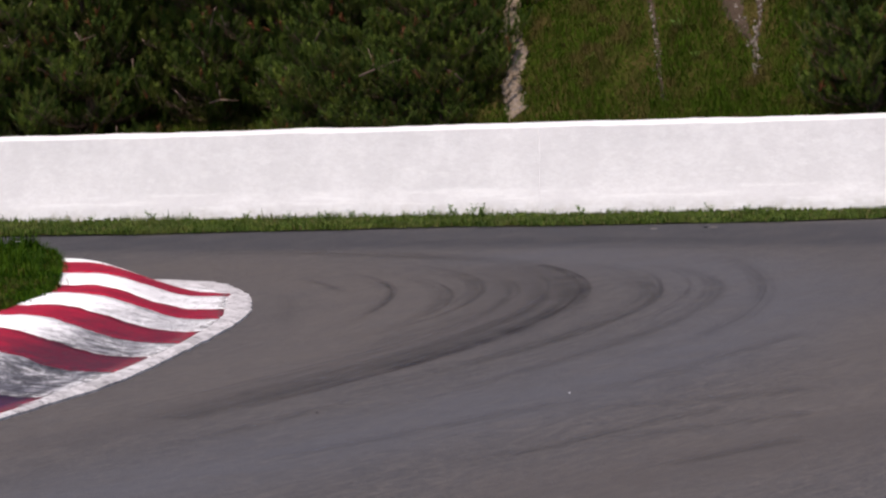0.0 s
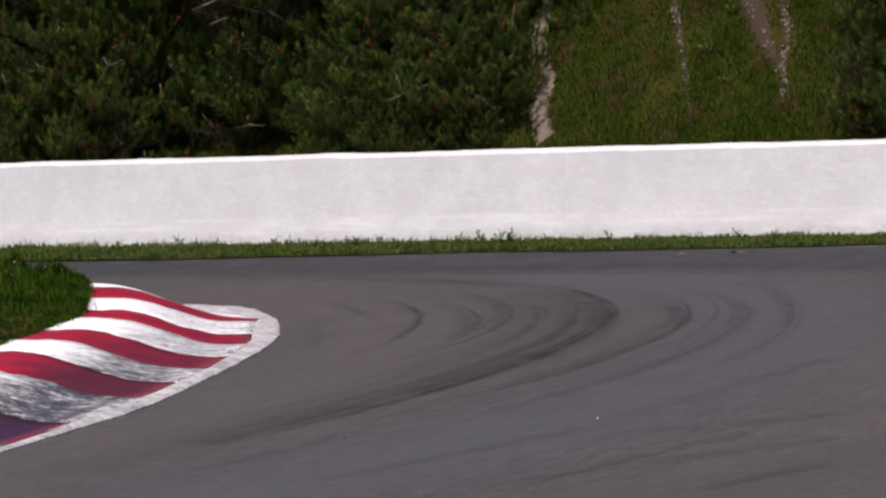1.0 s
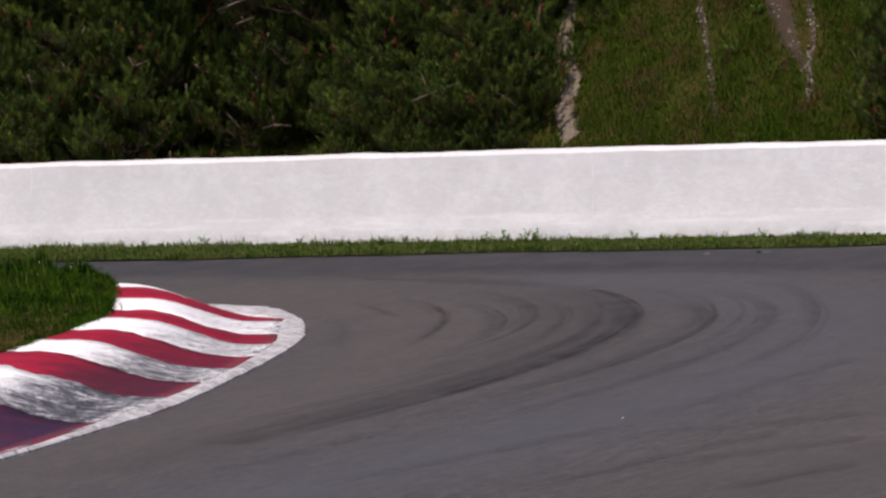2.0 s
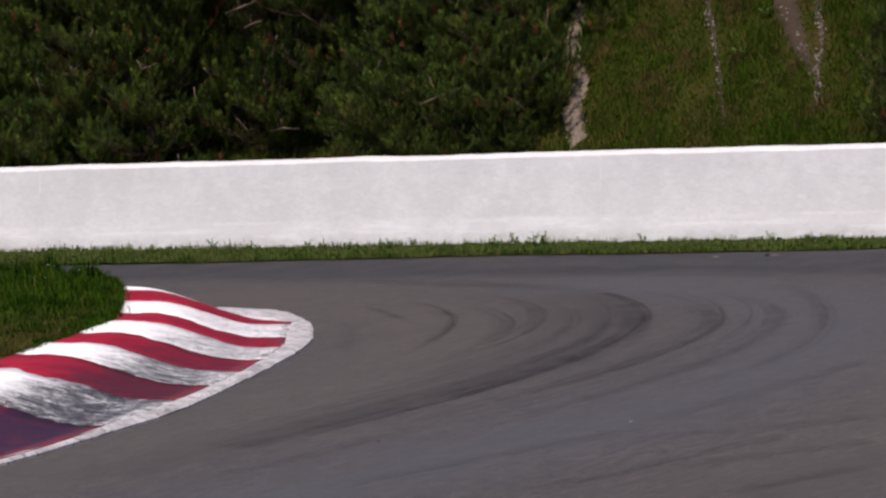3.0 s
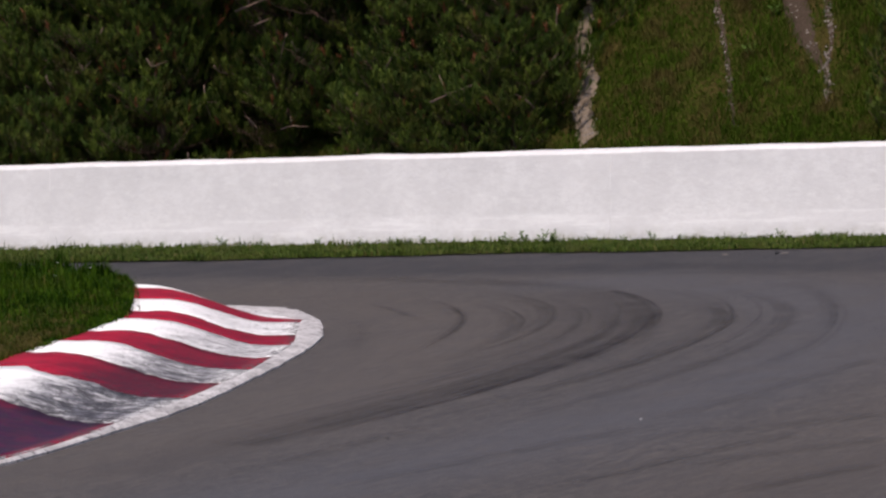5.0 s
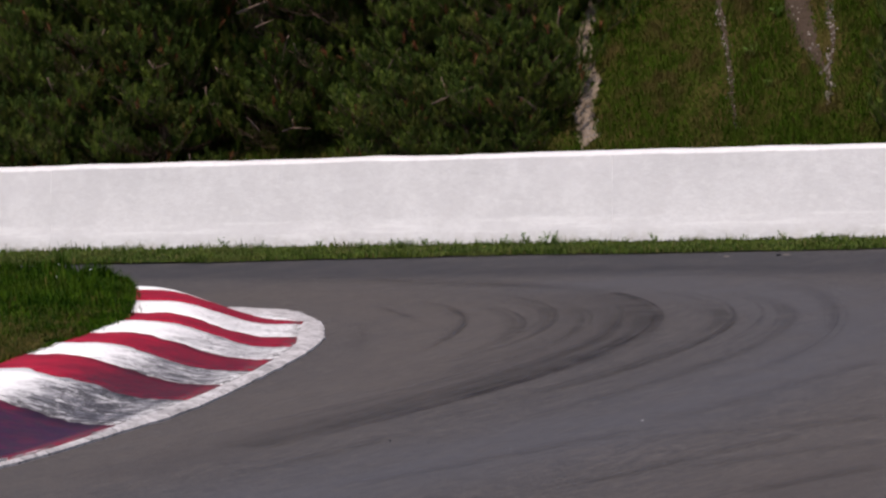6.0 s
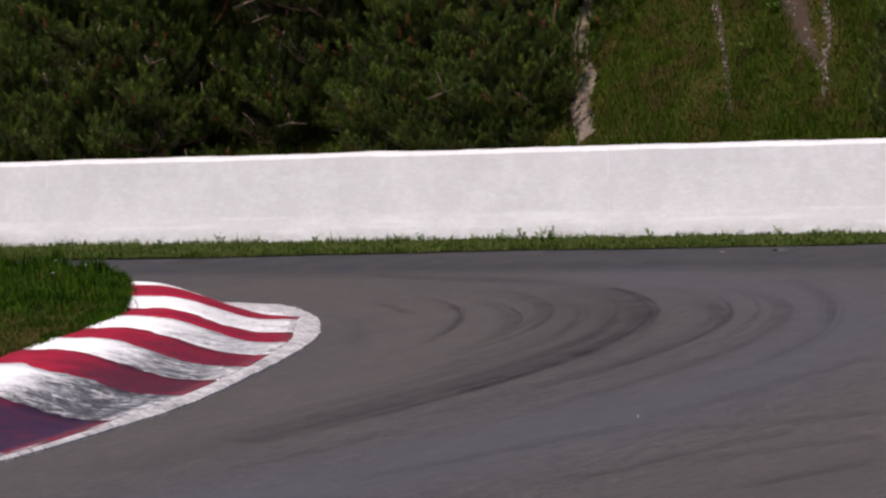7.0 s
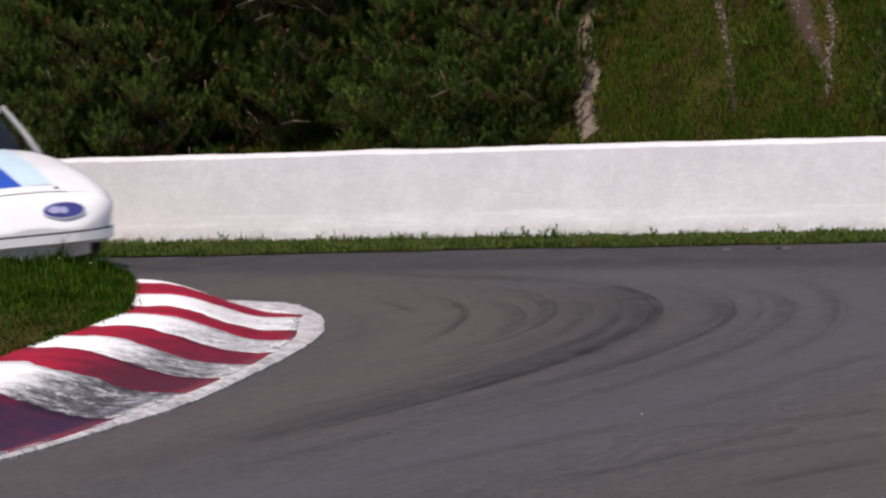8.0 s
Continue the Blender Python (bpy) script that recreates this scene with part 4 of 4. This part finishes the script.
def fleck(x, y, length):
    """A scrap of pale paint or tape lying flat on the road."""
    bm = bmesh.new()
    ring = [(length * (0.5 + 0.06 * math.sin(5 * q)) * math.cos(q), 0.025 * math.sin(q)) for q in np.linspace(0, 2 * math.pi, 14, endpoint=False)]
    low = [bm.verts.new((x + a, y + b, 0.001)) for a, b in ring]
    high = [bm.verts.new((x + a * 0.9, y + b * 0.9, 0.005)) for a, b in ring]
    bm.faces.new(high)
    for k in range(14):
        bm.faces.new((low[k], low[(k + 1) % 14], high[(k + 1) % 14], high[k]))
    bmesh.ops.recalc_face_normals(bm, faces=bm.faces[:])
    tagged(part("paint_fleck", bm, STONE), "pale flake lying on the dark asphalt", "paint fleck", "flakes near the verge")


for fx, fy, fl in ((3.73, 35.53, 0.05), (4.25, 35.60, 0.06)):
    fleck(fx, fy, fl)


def flower(x, y, z, tall):
    top = new("white_flower")
    v, f = sweep([(0, 0, 0), (0.01, 0, tall * 0.6), (0.02, 0.01, tall)], (0.003, 0.002, 0.0015), 5)
    part("stem", solid("stem", v, f, True), LEAF, top)
    bm = bmesh.new()
    for k in range(8):
        q = 2 * math.pi * k / 8
        c = Vector((0.02, 0.01, tall))
        w, s = Vector((math.cos(q), math.sin(q), 0.35)) * 0.014, Vector((-math.sin(q), math.cos(q), 0)) * 0.005
        bm.faces.new([bm.verts.new(c), bm.verts.new(c + w * 0.6 + s), bm.verts.new(c + w), bm.verts.new(c + w * 0.6 - s)])
    part("head", bm, PAINT, top)
    top.location = (x, y, z)
    tagged(top, "small white flower standing in the infield grass", "flower", "flowers on the mound")


for fx, fy, fh in ((0.35, 31.05, 0.17), (1.2, 30.35, 0.19), (0.9, 30.3, 0.14), (-0.6, 31.2, 0.18)):
    flower(fx, fy, 0.24, fh)


# ---- race car ----
def ellipse(name, a, b, x, y, z, thick, yaw, material, parent, label=""):
    """An oval plate facing forward, turned by yaw about the upright."""
    bm = bmesh.new()
    m = Matrix.Translation((x, y, z)) @ Matrix.Rotation(yaw, 4, "Z") @ Matrix.Rotation(radians(-29), 4, "Y")
    rings = []
    for t in (0.0, thick):
        rings.append([bm.verts.new(m @ Vector((t, a * math.cos(q), b * math.sin(q)))) for q in np.linspace(0, 2 * math.pi, 40, endpoint=False)])
    bm.faces.new(rings[1])
    for k in range(40):
        bm.faces.new((rings[0][k], rings[0][(k + 1) % 40], rings[1][(k + 1) % 40], rings[1][k]))
    bmesh.ops.recalc_face_normals(bm, faces=bm.faces[:])
    return part(name, bm, material, parent, label)


def loft(name, stations, ring, material, parent, label="", smooth=True):
    """Skin over rings; ring(station) gives half of a section from the bottom middle to the top middle."""
    bm = bmesh.new()
    rows = []
    for s in stations:
        half = ring(s)
        full = half + [(x, -y, z) for x, y, z in half[-2:0:-1]]
        rows.append([bm.verts.new(p) for p in full])
    n = len(rows[0])
    for a, b in zip(rows, rows[1:]):
        for k in range(n):
            bm.faces.new((a[k], a[(k + 1) % n], b[(k + 1) % n], b[k])).smooth = smooth
    bm.faces.new(rows[0])
    bm.faces.new(rows[-1][::-1])
    bmesh.ops.recalc_face_normals(bm, faces=bm.faces[:])
    return part(name, bm, material, parent, label)


def lerp_table(table, x):
    for (a, p), (b, q) in zip(table, table[1:]):
        if a <= x <= b:
            f = (x - a) / (b - a)
            return p + (q - p) * f
    return table[-1][1] if x > table[-1][0] else table[0][1]


WIDTH = [(-2.45, 0.74), (-2.3, 0.88), (-1.9, 0.95), (-1.3, 0.97), (0, 0.94), (1.4, 0.97), (1.9, 0.945), (2.15, 0.89), (2.30, 0.80), (2.38, 0.70), (2.44, 0.58), (2.48, 0.46), (2.50, 0.38)]
DECK = [(-2.45, 0.93), (-1.7, 0.98), (0.9, 1.04), (1.2, 1.005), (1.7, 0.895), (2.1, 0.765), (2.30, 0.70), (2.36, 0.655), (2.42, 0.56), (2.48, 0.455), (2.50, 0.42)]
FLOOR = [(-2.45, 0.36), (-2.2, 0.25), (2.1, 0.25), (2.40, 0.27), (2.50, 0.34)]


def body_ring(x):
    w, t, b = lerp_table(WIDTH, x), lerp_table(DECK, x), lerp_table(FLOOR, x)
    h = t - b
    return [(x, 0, b), (x, w * 0.90, b), (x, w * 0.945, b + 0.05 * h), (x, w * 0.955, b + 0.25 * h), (x, w, b + 0.62 * h), (x, w * 0.975, b + 0.76 * h),
            (x, w * 0.90, b + 0.87 * h), (x, w * 0.80, b + 0.93 * h), (x, w * 0.60, t - 0.012), (x, w * 0.28, t + 0.012), (x, 0, t + 0.014)]


def deck_patch(name, x0, x1, y0, y1, lift, material, parent, label="", taper=0.0):
    """A thin sheet that follows the bonnet's or deck's surface."""
    bm = bmesh.new()
    rows = []
    for x in np.linspace(x0, x1, 14):
        half = [(y, z) for _, y, z in body_ring(x)[5:]][::-1]
        f = (x - x0) / (x1 - x0)
        row = []
        for y in np.linspace(y0 * (1 - taper * f), y1 * (1 - taper * f), 9):
            z = lerp_table(half, abs(y))
            row.append(bm.verts.new((x, y, z + lift)))
        rows.append(row)
    for a, b in zip(rows, rows[1:]):
        for j in range(8):
            bm.faces.new((a[j], b[j], b[j + 1], a[j + 1])).smooth = True
    bmesh.ops.recalc_face_normals(bm, faces=bm.faces[:])
    ob = part(name, bm, material, parent, label)
    ob.data.update()
    return ob


def race_car():
    car = tagged(new("race_car"), "white closed race car with blue bonnet panel and oval nose decal", "race car")
    xs = [-2.45, -2.4, -2.3, -2.1, -1.9, -1.6, -1.3, -0.9, -0.4, 0.1, 0.6, 1.0, 1.2, 1.4, 1.6, 1.8, 2.0, 2.12, 2.22, 2.30, 2.33, 2.36, 2.39, 2.42, 2.45, 2.48, 2.50]
    body = loft("body", xs, body_ring, PAINT, car)
    cut = bmesh.new()
    for x in (1.42, -1.38):
        for s in (-1, 1):
            bmesh.ops.create_cone(cut, cap_ends=True, segments=32, radius1=0.385, radius2=0.385, depth=0.5,
                                  matrix=Matrix.Translation((x, s * 0.95, 0.34)) @ Matrix.Rotation(radians(90), 4, "X"))
    me = bpy.data.meshes.new("cut")
    cut.to_mesh(me)
    cut.free()
    tool = new("cut", me)
    mod = body.modifiers.new("arches", "BOOLEAN")
    mod.object, mod.operation = tool, "DIFFERENCE"
    made = bpy.data.meshes.new_from_object(body.evaluated_get(bpy.context.evaluated_depsgraph_get()))
    body.modifiers.clear()
    body.data = made
    bpy.data.objects.remove(tool)

    # cabin
    def cabin_ring(s):
        x, w, low, high = s[0] - 0.14, s[1] * 0.91, s[2], s[3]
        return [(x, 0, low), (x, w * 1.0, low), (x, w * 0.9, low + 0.45 * (high - low)), (x, w * 0.80, high - 0.03), (x, w * 0.70, high), (x, 0, high + 0.015)]

    loft("cabin_glass", [(-1.62, 0.74, 0.94, 0.985), (-1.2, 0.80, 0.94, 1.16), (-0.85, 0.82, 0.94, 1.375), (-0.2, 0.82, 0.94, 1.425), (0.60, 0.82, 0.94, 1.395),
                         (0.86, 0.83, 0.94, 1.21), (1.11, 0.81, 0.93, 1.0)], cabin_ring, GLASS, car, "dark tinted glass")
    loft("roof", [(-0.92, 0.80, 1.342, 1.372), (-0.8, 0.83, 1.36, 1.408), (-0.2, 0.83, 1.375, 1.445), (0.52, 0.83, 1.37, 1.418), (0.63, 0.81, 1.355, 1.39)],
         lambda s: [(s[0] - 0.14, s[1] * w, z) for w, z in ((0, s[2]), (0.728, s[2] - 0.02), (0.746, s[3] - 0.03), (0.655, s[3]), (0, s[3] + 0.012))], PAINT, car)
    for s in (-1, 1):
        for pts in ([(1.13, 0.815, 0.98), (0.88, 0.775, 1.18), (0.62, 0.70, 1.395)], [(-0.25, 0.82, 0.94), (-0.24, 0.75, 1.17), (-0.25, 0.66, 1.40)],
                    [(-1.72, 0.76, 0.95), (-1.25, 0.745, 1.16), (-0.86, 0.67, 1.37)]):
            v, f = sweep([(x - 0.14, s * y * 0.91, z) for x, y, z in pts], (0.028, 0.024, 0.022), 8)
            # white pillars, with their shade in the base colour
            part("pillar", solid("pillar", v, f, True), PILLAR_SHADE, car, "white roof pillar, coloured grey for its shaded side")
    # bonnet: shut line, coloured panels, pins
    deck_patch("bonnet_gap", 2.262, 2.278, -0.62, 0.40, 0.0035, BLACK, car, "dark bonnet shut line")
    bonnet = deck_patch("bonnet", 0.88, 2.262, -0.70, 0.70, 0.004, PAINT, car)
    deck_patch("bonnet_panel", 0.92, 2.12, -0.60, 0.08, 0.008, BLUE, bonnet, "deep blue vinyl panel", 0.25)
    deck_patch("bonnet_panel", 0.92, 2.12, 0.09, 0.46, 0.008, PALE_BLUE, bonnet, "pale blue vinyl panel", 0.25)
    for y in (-0.34, 0.34):
        bm = bmesh.new()
        bmesh.ops.create_cone(bm, cap_ends=True, segments=12, radius1=0.018, radius2=0.012, depth=0.02, matrix=Matrix.Translation((2.20, y, lerp_table(DECK, 2.20) + 0.018)))
        part("bonnet_pin", bm, BLACK, bonnet)
    # nose: oval decal, bumper gap, splitter
    badge = ellipse("nose_decal", 0.200, 0.082, 2.408, 0.29, 0.555, 0.034, 0.0, SILVER, car, "silver-edged oval decal")
    ellipse("oval_field", 0.186, 0.070, 2.416, 0.29, 0.555, 0.030, 0.0, NAVY, badge, "navy oval field")
    for y, w in ((-0.085, 0.062), (0.0, 0.034), (0.085, 0.062)):
        ellipse("pale_stroke", w, 0.034, 2.420, 0.29 + y, 0.555 - 0.1 * y, 0.030, 0.0, STROKE, badge, "pale stroke")
    def band(z0, z1, out):
        bm = bmesh.new()
        rows = []
        for x in (1.95, 2.05, 2.15, 2.22, 2.30, 2.36, 2.40, 2.43, 2.46):
            w = lerp_table(WIDTH, x)
            rows.append((x, w))
        line = [(x + out * 0.7, y) for x, y in ((a, b * 0.96 + out) for a, b in rows)] + [(2.50 + out, 0.38), (2.508 + out, 0.2), (2.512 + out, 0.0)]
        line += [(x, -y) for x, y in line[-2::-1]]
        for (a, b), (c, d) in zip(line, line[1:]):
            f = [bm.verts.new(p) for p in ((a, b, z0), (c, d, z0), (c, d, z1), (a, b, z1))]
            bm.faces.new(f)
        bmesh.ops.remove_doubles(bm, verts=bm.verts[:], dist=1e-4)
        ext = bmesh.ops.extrude_face_region(bm, geom=bm.faces[:])
        bmesh.ops.translate(bm, verts=[g for g in ext["geom"] if isinstance(g, bmesh.types.BMVert)], vec=(-0.08, 0, 0))
        bmesh.ops.recalc_face_normals(bm, faces=bm.faces[:])
        return bm

    part("bumper_gap", band(0.374, 0.388, 0.008), BLACK, car, "dark bumper seam")
    part("bumper_lip", band(0.298, 0.372, 0.016), PAINT, car, "white lower bumper")
    part("air_dam", band(0.16, 0.29, -0.16), RIM, car, "grey air dam")
    # rear wing
    wing = deck_patch("spoiler", -2.42, -2.30, -0.70, 0.70, 0.10, PAINT, car)
    for y in (-0.5, 0.5):
        v, f = sweep([(-2.36, y, 0.92), (-2.36, y, 1.05)], (0.012, 0.012), 6)
        part("spoiler_post", solid("spoiler_post", v, f), BLACK, wing)
    # wheels
    prof = [(0.20, -0.11), (0.30, -0.125), (0.325, -0.10), (0.33, -0.04), (0.33, 0.04), (0.325, 0.10), (0.30, 0.125), (0.20, 0.11)]
    wheels = []
    for x in (1.42, -1.38):
        for s in (-1, 1):
            hub = new("wheel")
            hub.parent = car
            bm = bmesh.new()
            rings = [[bm.verts.new((r * math.cos(q), w, r * math.sin(q))) for r, w in prof] for q in np.linspace(0, 2 * math.pi, 36, endpoint=False)]
            for i in range(36):
                for k in range(len(prof)):
                    bm.faces.new((rings[i][k], rings[(i + 1) % 36][k], rings[(i + 1) % 36][(k + 1) % 8], rings[i][(k + 1) % 8])).smooth = True
            bmesh.ops.recalc_face_normals(bm, faces=bm.faces[:])
            part("tyre", bm, TYRE, hub)
            bm = bmesh.new()
            turn = Matrix.Rotation(radians(90), 4, "X")
            bmesh.ops.create_cone(bm, cap_ends=True, segments=32, radius1=0.205, radius2=0.205, depth=0.16, matrix=turn)
            for k in range(5):
                q = 2 * math.pi * k / 5
                bmesh.ops.create_cone(bm, cap_ends=True, segments=10, radius1=0.045, radius2=0.06, depth=0.21,
                                      matrix=Matrix.Translation((0.12 * math.cos(q), 0, 0.12 * math.sin(q))) @ turn)
            part("rim", bm, RIM, hub)
            hub.location = (x, s * 0.835, 0.33)
            wheels.append(hub)
    return car, wheels


CAR, WHEELS = race_car()


# ---- what moves ----
def motions():
    way = [(0.0, -164.0, 34.30, 0), (6.0, -44.3, 34.30, 0), (7.0, -24.2, 34.42, 0), (7.5, -13.75, 34.85, -5), (7.8, -7.85, 35.08, -15), (7.9, -5.90, 34.98, -21), (8.0, -4.02, 34.74, -28)]
    walk(CAR, [(t, pose(x, y, 0, 0, 0, a)) for t, x, y, a in way])
    for hub in WHEELS:
        spot = hub.location.copy()
        rows = []
        for i in range(241):
            rows.append((i / 30, pose(*spot, 0, 76.0 * i, 0)))
        walk(hub, rows)


motions()
